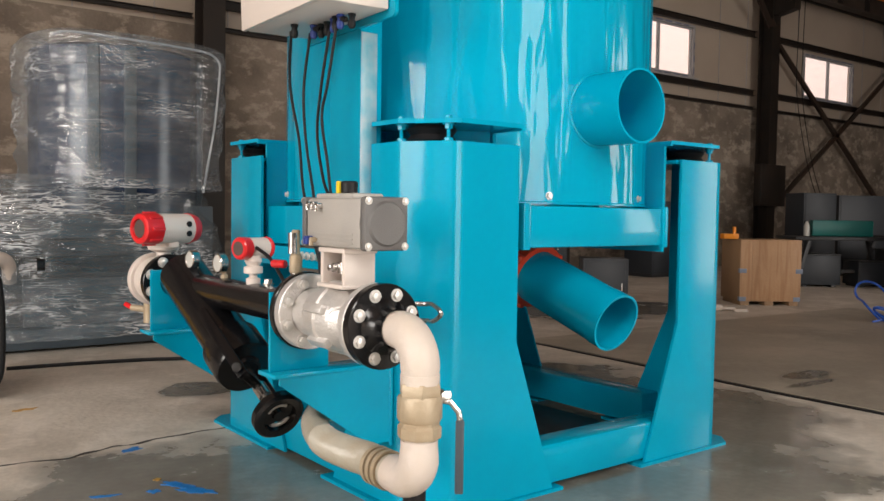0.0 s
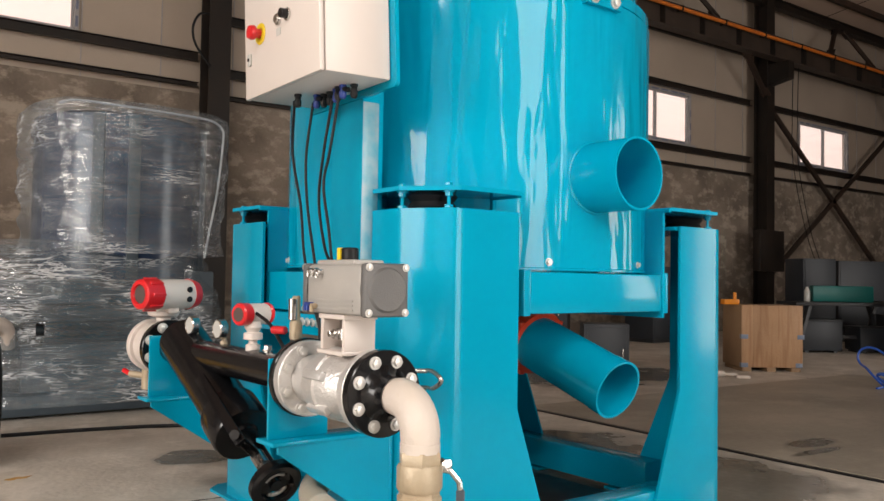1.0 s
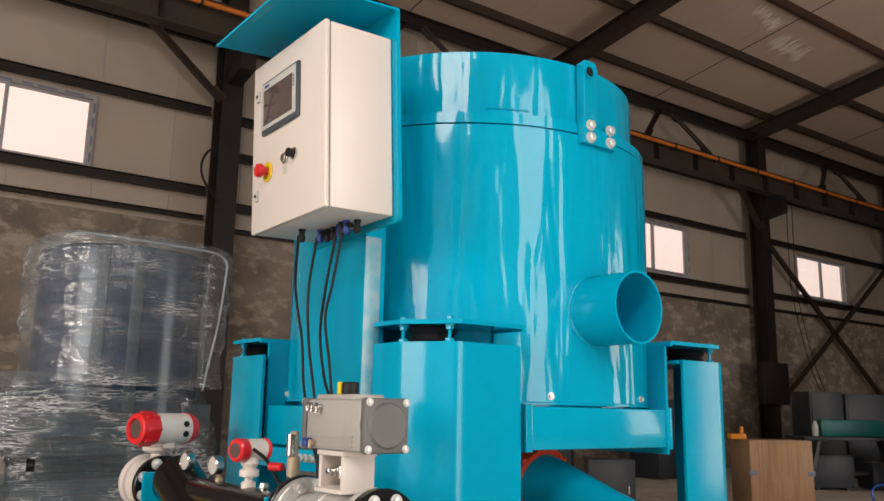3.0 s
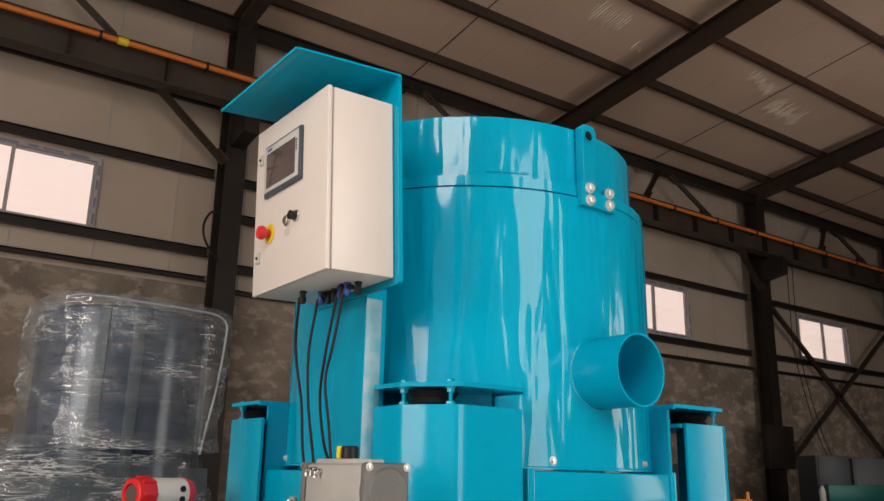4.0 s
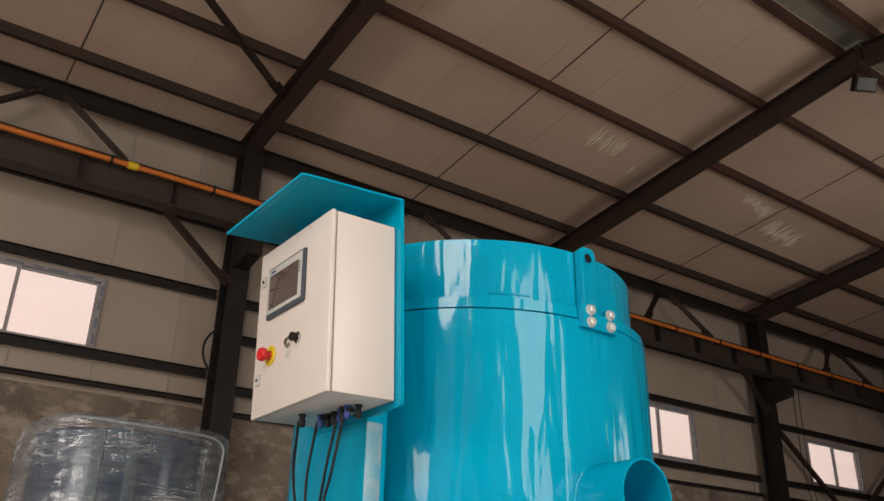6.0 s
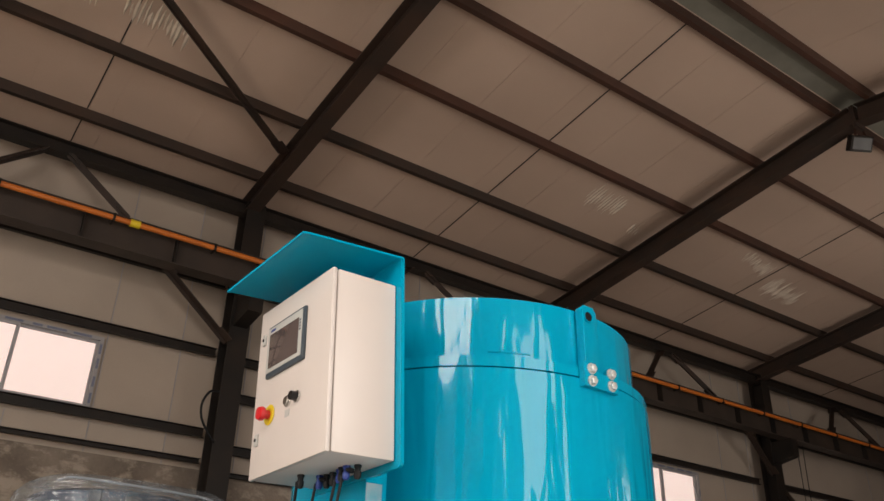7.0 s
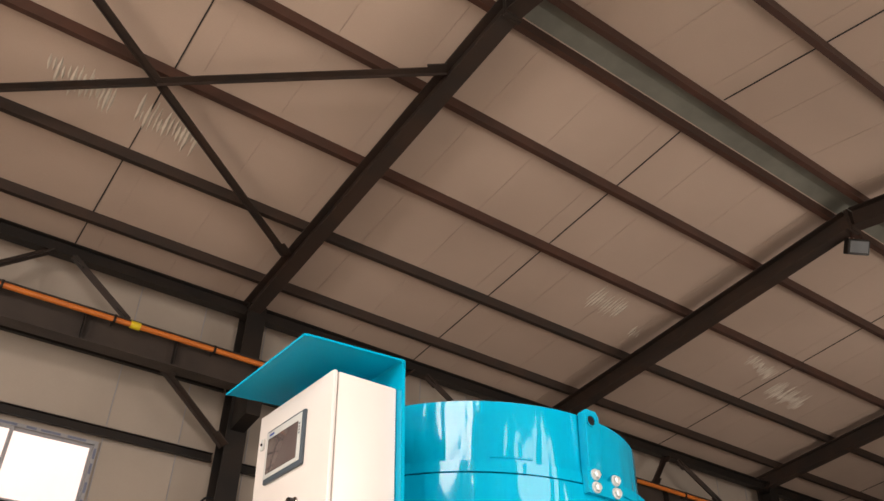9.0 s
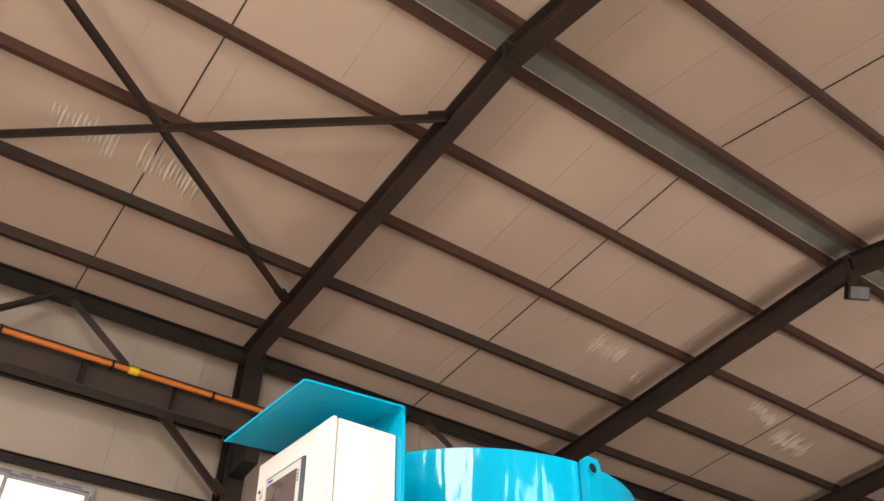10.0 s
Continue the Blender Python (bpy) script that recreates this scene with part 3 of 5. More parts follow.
# ---- the concentrator ----
MACHINE = Matrix.Translation((2.3145, 3.0043, 0)) @ pose(0, 0, 0, 0, 0, 2.04)
machine = empty("centrifugal_concentrator", MACHINE, "large glossy teal centrifugal concentrator on a four-legged steel frame", "machine")
machine.location = (MACHINE @ Vector((0, 0, 0)))
LEG_TOP = 1.225


def mirrored(sx, sy):
    return Matrix.Diagonal((sx, sy, 1, 1))


def leg(sx, sy):
    """A folded plate pillar at a corner: two faces and a chamfer, splayed to the foot, on a base plate."""
    m = mirrored(sx, sy)
    inner = 0.345 if (sx, sy) == (-1, 1) else 0.50
    bm = BM()
    t = 0.012
    sheet(bm, [(0.452, 0.83), (0.69, 0.83), (0.722, 0.827), (0.738, 0.817), (0.829, 0.675), (0.84, 0.645), (0.84, inner)], -t, 0.012, LEG_TOP, m)
    to_y = Matrix(((1, 0, 0, 0), (0, 0, 1, 0), (0, 1, 0, 0), (0, 0, 0, 1)))
    to_x = Matrix(((0, 0, 1, 0), (1, 0, 0, 0), (0, 1, 0, 0), (0, 0, 0, 1)))
    prism(bm, [(0.452, 0.012), (0.452, 0.555), (0.262, 0.012)], 0.83 - t, 0.83, m @ to_y)
    prism(bm, [(inner, 0.012), (inner, 0.555), (inner - 0.23, 0.012)], 0.84 - t, 0.84, m @ to_x)
    ob = part("leg", bm, M_TEAL, machine)
    bm = BM()
    prism(bm, [(0.44, 0.81), (0.72, 0.81), (0.815, 0.655), (0.815, 0.47), (0.60, 0.47), (0.42, 0.60)], LEG_TOP - 0.016, LEG_TOP - 0.001, m)
    part("top_plate", bm, M_TEAL, ob)
    bm = BM()
    prism(bm, [(0.22, 0.845), (0.80, 0.845), (0.865, 0.78), (0.865, 0.22), (0.70, 0.22), (0.70, 0.70), (0.22, 0.70)], 0, 0.012, m)
    part("base_plate", bm, M_TEAL, ob)
    for q in ((0.30, 0.77), (0.78, 0.30)):
        bm = BM()
        hexbolt(bm, m @ Vector((*q, 0.012)), (0, 0, 1), 0.014, 0.02)
        part("anchor_bolt", bm, M_STEEL, ob)
    return ob


for sx, sy in ((-1, -1), (1, -1), (-1, 1), (1, 1)):
    leg(sx, sy)

# lower tie beams
for k in (-1, 1):
    bm = BM()
    box(bm, (-0.46, k * 0.755 - 0.06, 0.02), (0.46, k * 0.755 + 0.06, 0.165), 0.008)
    part("tie_beam", bm, M_TEAL, machine)
    bm = BM()
    box(bm, (k * 0.765 - 0.06, -0.46, 0.02), (k * 0.765 + 0.06, 0.46, 0.165), 0.008)
    part("tie_beam", bm, M_TEAL, machine)

# tank
TANK_R, TOP_R = 0.80, 0.745
bm = BM()
lathe(bm, [(0, 0.93), (TANK_R - 0.05, 0.93), (TANK_R - 0.05, 1.03), (TANK_R, 1.03), (TANK_R, 2.07), (TANK_R - 0.012, 2.075), (TOP_R - 0.02, 2.075)], None, 128)
part("tank", bm, M_TANK, machine, "glossy teal cylindrical tank")
bm = BM()
lathe(bm, [(TOP_R - 0.02, 2.078), (TANK_R - 0.004, 2.078), (TANK_R - 0.004, 2.12), (TOP_R, 2.125), (TOP_R, 2.385), (TOP_R - 0.012, 2.392), (TOP_R - 0.04, 2.392), (TOP_R - 0.04, 2.37), (0, 2.40)], None, 128)
part("upper_ring", bm, M_TANK, machine, "teal upper ring of the tank")

# beams that carry the tank, with brackets over the legs
for k in (-1, 1):
    bm = BM()
    box(bm, (-0.37, k * 0.74 - 0.06, 0.875), (0.37, k * 0.74 + 0.06, 1.025), 0.008)
    part("support_beam", bm, M_TEAL, machine)
    bm = BM()
    box(bm, (k * 0.74 - 0.06, -0.37, 0.855), (k * 0.74 + 0.06, 0.37, 1.015), 0.008)
    part("support_beam", bm, M_TEAL, machine)
for sx, sy in ((-1, -1), (1, -1), (-1, 1), (1, 1)):
    m = mirrored(sx, sy)
    bm = BM()
    a = 0.43 if (sx, sy) == (-1, -1) else 0.372
    prism(bm, [(a + 0.02, 0.83), (0.71, 0.83), (0.84, 0.66), (0.84, 0.392), (0.60, 0.392), (a + 0.02, 0.60)], 1.284, 1.299, m)
    sheet(bm, [(a, 0.68 if a > 0.4 else 0.80), (a, 0.372), (0.80, 0.372)], 0.014, 0.85, 1.279, m)
    bend = [(0.392, 1.2989), (0.383, 1.2975), (0.376, 1.293), (0.3725, 1.286), (0.3719, 1.278)]
    sheet(bm, [(p + a - 0.372, q) for p, q in bend], 0.0145, 0.392, 0.83, m @ Matrix(((1, 0, 0, 0), (0, 0, 1, 0), (0, 1, 0, 0), (0, 0, 0, 1))))
    sheet(bm, bend, 0.0145, 0.392, 0.84, m @ Matrix(((0, 0, 1, 0), (1, 0, 0, 0), (0, 1, 0, 0), (0, 0, 0, 1))))
    b = part("mount_bracket", bm, M_TEAL, machine)
    c = Vector((0.70 * sx, 0.66 * sy, 0))
    bm = BM()
    lathe(bm, [(0, LEG_TOP), (0.075, LEG_TOP), (0.084, LEG_TOP + 0.01), (0.072, LEG_TOP + 0.028), (0.086, LEG_TOP + 0.046), (0.076, LEG_TOP + 0.059), (0, LEG_TOP + 0.059)], Matrix.Translation(c), 28)
    part("rubber_mount", bm, M_RUBBER, b, "black rubber vibration mount")
    d = Vector((0.095 * sx, -0.17 * sy, 0)).normalized() * 0.085
    for k in (-1, 1):
        q = Vector((0.76 * sx, 0.70 * sy, 0)) + d * k
        bm = BM()
        rod(bm, (q.x, q.y, LEG_TOP), (q.x, q.y, 1.31), 0.006, 10)
        hexbolt(bm, (q.x, q.y, 1.299), (0, 0, 1), 0.013, 0.012), hexbolt(bm, (q.x, q.y, 1.284), (0, 0, -1), 0.014, 0.018), hexbolt(bm, (q.x, q.y, LEG_TOP), (0, 0, 1), 0.016, 0.014)
        part("mount_bolt", bm, M_TEAL, b)

# cleats where the front beam meets the mounts
for k in (-1, 1):
    bm = BM()
    box(bm, (k * 0.387 - 0.017, -0.806, 0.868), (k * 0.387 + 0.017, -0.66, 1.032), 0.004)
    part("beam_cleat", bm, M_TEAL, machine)

# outlets
bm = BM()
pipe(bm, (-0.027, -0.70, 1.384), (-0.027, -1.00, 1.384), 0.133, 0.125, 56)
out1 = part("upper_outlet", bm, M_TEAL, machine, "short round teal outlet pipe")
bm = BM()
ring = [Vector((-0.027 + 0.135 * math.cos(a), -math.sqrt(TANK_R ** 2 - (-0.027 + 0.135 * math.cos(a)) ** 2), 1.384 + 0.135 * math.sin(a)))
        for a in [2 * math.pi * k / 60 for k in range(61)]]
sweep(bm, ring, [0.006 + 0.0025 * noise.noise(p * 60) for p in ring], 8, cap=False)
part("weld_bead", bm, M_TEAL, out1)
bm = BM()
p0, p1 = Vector((0.02, -0.42, 0.745)), Vector((0.02, -0.86, 0.595))
pipe(bm, p0, p1, 0.112, 0.106, 56)
out2 = part("lower_outlet", bm, M_TEAL, machine, "sloping teal discharge pipe")
ax = (p1 - p0).normalized()
bm = BM()
pipe(bm, p1 - ax * 0.05, p1 + ax * 0.012, 0.1145, 0.1055, 56)
part("end_collar", bm, M_TEAL, out2)
bm = BM()
pipe(bm, p0 - ax * 0.02, p0 + ax * 0.03, 0.135, 0.112, 48)
for a in range(10):
    q = frame_of(p0, p1) @ Vector((0.135 * math.cos(a * 0.628), 0.135 * math.sin(a * 0.628), 0.005))
    box(bm, (-0.012, -0.012, -0.022), (0.012, 0.012, 0.022), 0.003, frame_of(q, q + ax))
part("hose_clamp", bm, M_REDCLAMP, out2, "red painted pipe coupling")
bm = BM()
lathe(bm, [(0, 0.62), (0.15, 0.62), (0.26, 0.74), (0.34, 0.88), (0.6, 0.91), (0.6, 0.93), (0, 0.93)], None, 48)
part("lower_hopper", bm, M_TEAL, machine)
bm = BM()
lathe(bm, [(0, 0.16), (0.17, 0.16), (0.19, 0.2), (0.19, 0.56), (0.14, 0.64), (0, 0.64)], Matrix.Translation((0.15, 0.25, 0)), 28)
for k in range(9):
    lathe(bm, [(0.19, 0.24 + k * 0.035), (0.2, 0.245 + k * 0.035), (0.19, 0.25 + k * 0.035)], Matrix.Translation((0.15, 0.25, 0)), 28)
part("drive_motor", bm, M_TEAL, machine)

# small fastenings round the tank foot, lifting lug, ring details
for a in (-107.5, -70, -150, -122, 160):
    n = Vector((math.cos(radians(a)), math.sin(radians(a)), 0))
    bm = BM()
    hexbolt(bm, n * (TANK_R - 0.002) + Vector((0, 0, 1.062)), n, 0.0105, 0.014)
    part("tank_bolt", bm, M_STEEL, machine)
bm = BM()
lathe(bm, [(TANK_R - 0.001, 1.031), (TANK_R + 0.006, 1.031), (TANK_R + 0.006, 1.038), (TANK_R - 0.001, 1.042)], None, 128)
part("foot_weld", bm, M_TEAL, machine)


def lug(a):
    """A lifting eye: bolted foot on the tank, upright plate with an eye on the ring."""
    m = pose(0, 0, 0, 0, 0, a + 90) @ Matrix.Translation((0, -TANK_R, 0))
    bm = BM()
    prism(bm, [(-0.095, 2.035), (0.095, 2.035), (0.095, 2.135), (0.052, 2.135), (0.03, 2.10), (-0.03, 2.10), (-0.052, 2.135), (-0.095, 2.135)], -0.006, 0.022,
          m @ Matrix(((1, 0, 0, 0), (0, 0, -1, 0), (0, 1, 0, 0), (0, 0, 0, 1))))
    l = part("lifting_lug", bm, M_TEAL, machine)
    bm = BM()
    outline = [(-0.05, 2.12), (0.0, 2.10), (0.05, 2.16), (0.05, 2.39), (0.035, 2.413), (-0.02, 2.413), (-0.05, 2.39)]
    face = m @ Matrix(((1, 0, 0, 0), (0, 0, -1, 0), (0, 1, 0, 0), (0, 0, 0, 1)))
    prism(bm, outline, -0.052, -0.03, face, 0.002)
    part("eye_plate", bm, M_TEAL, l)
    bm = BM()
    box(bm, (-0.054, 0.006, 2.14), (-0.044, 0.05, 2.38), 0.003, m)
    part("rib", bm, M_TEAL, l)
    bm = BM()
    lathe(bm, [(0.021, 0), (0.027, 0), (0.027, 0.004), (0.021, 0.004)], frame_of(m @ Vector((0, 0.028, 2.363)), m @ Vector((0, 0, 2.363))), 24, close=True)
    part("eye_rim", bm, M_TEAL, l)
    bm = BM()
    rod(bm, m @ Vector((0, 0.0335, 2.363)), m @ Vector((0, 0.028, 2.363)), 0.021, 24)
    part("eye_hole", bm, M_RUBBER, l)
    for x in (-0.055, 0.055):
        for z in (2.06, 2.11):
            bm = BM()
            hexbolt(bm, m @ Vector((x, -0.022, z)), m.to_3x3() @ Vector((0, -1, 0)), 0.017, 0.02)
            part("lug_bolt", bm, M_STEEL, l)


lug(-91.2)
lug(88)
for z, r, h, a0, a1 in ((2.155, TOP_R, 0.007, -125, -112),):
    bm = BM()
    sweep(bm, [Vector((r * math.cos(radians(a)), r * math.sin(radians(a)), z)) for a in range(a0, a1 + 1)], 0.005, 8)
    part("weld_seam", bm, M_TEAL, machine)

# post and control cabinet, which leans a little
POST_Y = -0.50
M_WORN = dented(material("scuffed_teal_paint", (0.10, 0.34, 0.44), 0.35, dark=(0.33, 0.42, 0.46), scale=14, mix=0.9, bump=0.1, bump_scale=60), (20, 20, 6), 0.2, 0.003)
LEAN = Matrix.Translation((-0.95, -0.45, 1.94)) @ Matrix.Rotation(radians(-2.2), 4, Vector((0.62, 0.78, 0))) @ Matrix.Translation((0.95, 0.45, -1.94))
LEAN = LEAN @ Matrix.Translation((0, 0, 2.12)) @ Matrix.Diagonal((1, 1, 0.967, 1)) @ Matrix.Translation((0, 0, -2.12))
bm = BM()
sheet(bm, [(-0.80, POST_Y), (-0.885, POST_Y), (-0.885, -0.47), (-0.885, -0.30), (-0.80, -0.30)], -0.01, 1.02, 1.98)
post = part("post", bm, M_TEAL, machine, "folded teal channel post")
bm = BM()
box(bm, (-0.884, POST_Y - 0.004, 1.03), (-0.82, POST_Y - 0.0005, 1.6), 0.001)
part("worn_flange", bm, M_WORN, post, "scuffed pale flange of the post")
bm = BM()
X = Matrix(((0, 0, 1, 0), (1, 0, 0, 0), (0, 1, 0, 0), (0, 0, 0, 1)))


def rounded(y0, y1, z0, z1, r, n=5):
    pts = []
    for cy, cz, a in ((y1 - r, z1 - r, 0), (y0 + r, z1 - r, 90), (y0 + r, z0 + r, 180), (y1 - r, z0 + r, 270)):
        for k in range(n + 1):
            b = radians(a + 90 * k / n)
            pts.append((cy + r * math.cos(b), cz + r * math.sin(b)))
    return pts


prism(bm, rounded(-0.705, -0.115, 1.59, 2.39, 0.02), -0.902, -0.888, LEAN @ X)
plate = part("back_plate", bm, M_TEAL, machine)
bm = BM()
Y = Matrix(((1, 0, 0, 0), (0, 0, 1, 0), (0, 1, 0, 0), (0, 0, 0, 1)))
sheet(bm, [(-0.888, 2.35), (-0.892, 2.369), (-0.905, 2.379), (-1.29, 2.358), (-1.31, 2.353)], 0.008, -0.705, -0.115, LEAN @ Y)
part("canopy", bm, M_TEAL, plate, "teal sheet rain hood")
bm = BM()
prism(bm, [(-0.9, 2.36), (-0.9, 2.25), (-0.93, 2.36)], -0.135, -0.127, LEAN @ Y)
part("hood_gusset", bm, M_TEAL, plate)

CX = -1.168
bm = BM()
box(bm, (CX + 0.022, -0.675, 1.614), (-0.904, -0.15, 2.27), 0.006, LEAN)
cab = part("control_cabinet", bm, M_WHITE, machine, "cream steel control cabinet with touch screen")
bm = BM()
box(bm, (CX, -0.677, 1.612), (CX + 0.018, -0.148, 2.272), 0.005, LEAN)
part("cabinet_door", bm, M_WHITE, cab)
bm = BM()
box(bm, (CX + 0.017, -0.66, 1.63), (CX + 0.023, -0.165, 2.255), 0, LEAN)
part("door_seal", bm, M_RUBBER, cab)
bm = BM()
box(bm, (CX - 0.012, -0.514, 1.972), (CX + 0.002, -0.238, 2.180), 0.006, LEAN)
part("screen_bezel", bm, M_FRAMEDK, cab, "dark touch screen bezel")
bm = BM()
box(bm, (CX - 0.014, -0.500, 1.990), (CX - 0.011, -0.244, 2.170), 0.001, LEAN)
part("screen_border", bm, M_DIAL, cab, "pale grey screen border")
bm = BM()
box(bm, (CX - 0.016, -0.478, 2.005), (CX - 0.0135, -0.262, 2.142), 0.001, LEAN)
part("screen", bm, M_GLASS, cab, "dark unlit touch screen")
bm = BM()
box(bm, (CX - 0.0155, -0.30, 2.152), (CX - 0.0138, -0.268, 2.160), 0, LEAN)
part("screen_mark", bm, M_BLUE, cab)
for k in range(4):
    bm = BM()
    box(bm, (CX - 0.0155, -0.493, 2.09 + k * 0.012), (CX - 0.0138, -0.483, 2.096 + k * 0.012), 0, LEAN)
    part("screen_key", bm, M_FRAMEDK, cab)
OUT = LEAN.to_3x3() @ Vector((-1, 0, 0))


def on_door(y, z):
    return LEAN @ Vector((CX, y, z))


p = on_door(-0.278, 1.828)
bm = BM()
rod(bm, p, p + OUT * 0.005, 0.037, 32, bevel=0.002)
part("stop_plate", bm, M_YELLOW, cab, "round yellow emergency stop plate")
bm = BM()
lathe(bm, [(0, 0.005), (0.016, 0.005), (0.016, 0.022), (0.024, 0.026), (0.026, 0.034), (0.022, 0.045), (0, 0.048)], frame_of(p, p + OUT), 28)
part("stop_button", bm, M_RED, cab, "red emergency stop button")
for y, mt, nm in ((-0.477, M_BLACK, "selector_knob"), (-0.412, M_CHROME, "indicator_lamp")):
    q = on_door(y, 1.845)
    bm = BM()
    rod(bm, q, q + OUT * 0.008, 0.021, 24, bevel=0.002)
    part("switch_ring", bm, M_CHROME, cab)
    bm = BM()
    rod(bm, q + OUT * 0.008, q + OUT * (0.03 if mt is M_BLACK else 0.014), 0.016, 20, bevel=0.002)
    part(nm, bm, mt, cab)
bm = BM()
box(bm, (CX - 0.002, -0.425, 1.79), (CX + 0.001, -0.395, 1.815), 0, LEAN)
part("switch_label", bm, M_DIAL, cab)
for z in (2.145, 1.752):
    bm = BM()
    box(bm, (CX - 0.008, -0.206, z - 0.022), (CX + 0.002, -0.182, z + 0.022), 0.003, LEAN)
    part("lock_plate", bm, M_DIAL, cab)
    bm = BM()
    q = on_door(-0.194, z) + OUT * 0.008
    rod(bm, q, q + OUT * 0.003, 0.006, 12)
    part("keyhole", bm, M_RUBBER, cab)

# cable glands and cables
for y, x, mt in ((-0.335, -1.06, M_RUBBER), (-0.36, -1.0, M_BLUE), (-0.385, -0.985, M_RUBBER), (-0.425, -0.985, M_RUBBER), (-0.475, -0.99, M_BLUE), (-0.505, -1.0, M_RUBBER), (-0.535, -1.0, M_BLUE), (-0.565, -0.975, M_RUBBER)):
    q = LEAN @ Vector((x, y, 1.614))
    bm = BM()
    lathe(bm, [(0, 0), (0.013, 0), (0.013, -0.008), (0.010, -0.01), (0.010, -0.02), (0.0125, -0.022), (0.0125, -0.038), (0.008, -0.046), (0, -0.046)], Matrix.Translation(q), 14)
    gl = part("cable_gland", bm, mt, cab, "plastic cable gland")
    if mt is M_BLUE:
        bm = BM()
        rod(bm, q + Vector((0, 0, -0.012)), q + Vector((0.006, -0.03, -0.02)), 0.009, 12, bevel=0.002)
        part("side_branch", bm, M_RUBBER, gl, "black side branch")
for cable in ([(-1.06, -0.335, 1.60), (-1.02, -0.255, 1.43), (-1.0, -0.286, 1.241), (-1.0, -0.316, 1.08), (-1.0, -0.37, 0.943), (-1.0, -0.449, 0.80)],
              [(-1.0, -0.36, 1.60), (-1.0, -0.317, 1.416), (-1.0, -0.335, 1.238), (-1.0, -0.389, 1.06), (-1.0, -0.421, 0.944), (-1.02, -0.476, 0.78)],
              [(-0.99, -0.475, 1.60), (-1.0, -0.436, 1.404), (-1.0, -0.414, 1.253), (-1.0, -0.458, 1.098), (-1.0, -0.51, 1.03), (-1.0, -0.56, 0.95)],
              [(-1.0, -0.535, 1.60), (-1.0, -0.481, 1.418), (-1.0, -0.444, 1.308), (-1.0, -0.484, 1.154), (-1.0, -0.515, 1.03), (-1.0, -0.57, 0.93)]):
    bm = BM()
    sweep(bm, smooth_path(cable, 12), 0.0052, 8)
    part("cable", bm, M_RUBBER, machine, "black rubber cable")

# ---- feed water line on the frame ----
PU, PZ = -1.17, 0.69
W_EDGE = material("shop_steel_edge", (0.5, 0.48, 0.46), 0.35, 0.8, scale=15)


def along(v, z=PZ, u=PU):
    return Vector((u, v, z))


def disc(name, v0, v1, r, mat, parent, label="", bevel=0.003, seg=40):
    bm = BM()
    rod(bm, along(v0), along(v1), r, seg, bevel=bevel)
    return part(name, bm, mat, parent, label)


def bolt_ring(v, direction, r, n, size, parent, phase=22.5):
    for k in range(n):
        a = radians(360 * k / n + phase)
        bm = BM()
        hexbolt(bm, (PU + r * math.cos(a), v, PZ + r * math.sin(a)), (0, direction, 0), size, size * 1.1)
        part("flange_bolt", bm, M_STEEL, parent)


manifold = disc("manifold_pipe", 0.50, -0.60, 0.056, M_BLACK, machine, "black gloss painted water manifold pipe", 0.002)
valve = disc("ball_valve", -0.70, -1.03, 0.072, M_CAST, machine, "cast stainless steel ball valve with pneumatic actuator")
bm = BM()
lathe(bm, [(0.072, 0), (0.09, 0.025), (0.098, 0.08), (0.1, 0.10), (0.094, 0.105), (0.09, 0.15), (0.072, 0.19)], frame_of(along(-0.77), along(-1.0)), 36)
part("valve_body", bm, M_CAST, valve)
for a in (40, 100, 160, 220, 280, 340):
    bm = BM()
    c = Vector((PU + 0.09 * math.cos(radians(a)), -0.87, PZ + 0.09 * math.sin(radians(a))))
    box(bm, (-0.018, -0.05, -0.014), (0.018, 0.05, 0.014), 0.006, Matrix.Translation(c) @ pose(0, 0, 0, 0, -a, 0))
    part("body_lug", bm, M_CAST, valve)
disc("rear_flange", -0.668, -0.70, 0.114, M_CAST, valve)
disc("gasket", -0.645, -0.668, 0.119, M_BLACK, valve)
disc("front_flange", -1.03, -1.055, 0.113, M_CAST, valve)
black_fl = disc("pipe_flange", -1.058, -1.088, 0.115, M_BLACK, valve, "black painted pipe flange")
bolt_ring(-1.088, -1, 0.089, 8, 0.013, valve)
bolt_ring(-0.70, -1, 0.092, 8, 0.014, valve)
bm = BM()
lathe(bm, [(0.078, 0), (0.056, 0.02), (0.05, 0.045), (0.052, 0.06)], frame_of(along(-1.086), along(-1.2)), 32)
part("reducer", bm, M_BLACK, valve)

# valve stem housing and actuator
bm = BM()
AV = -0.895
for k in (-1, 1):
    box(bm, (PU - 0.05, AV + k * 0.058 - 0.008, 0.79), (PU + 0.05, AV + k * 0.058 + 0.008, 0.885), 0.003)
box(bm, (PU - 0.055, AV - 0.07, 0.878), (PU + 0.055, AV + 0.07, 0.892), 0.003), box(bm, (PU - 0.06, AV - 0.07, 0.78), (PU + 0.06, AV + 0.07, 0.792), 0.003)
box(bm, (PU + 0.035, AV - 0.06, 0.79), (PU + 0.05, AV + 0.06, 0.885), 0.002)
part("stem_bracket", bm, M_WHITE, valve)
bm = BM()
rod(bm, (PU, AV, 0.78), (PU, AV, 0.885), 0.016, 16), rod(bm, (PU, AV, 0.82), (PU, AV, 0.85), 0.03, 16)
hexbolt(bm, (PU - 0.03, AV + 0.02, 0.835), (-1, 0, 0), 0.01, 0.02)
part("stem_coupling", bm, M_CHROME, valve)
bm = BM()
box(bm, (PU - 0.068, -1.065, 0.893), (PU + 0.068, -0.775, 1.03), 0.014)
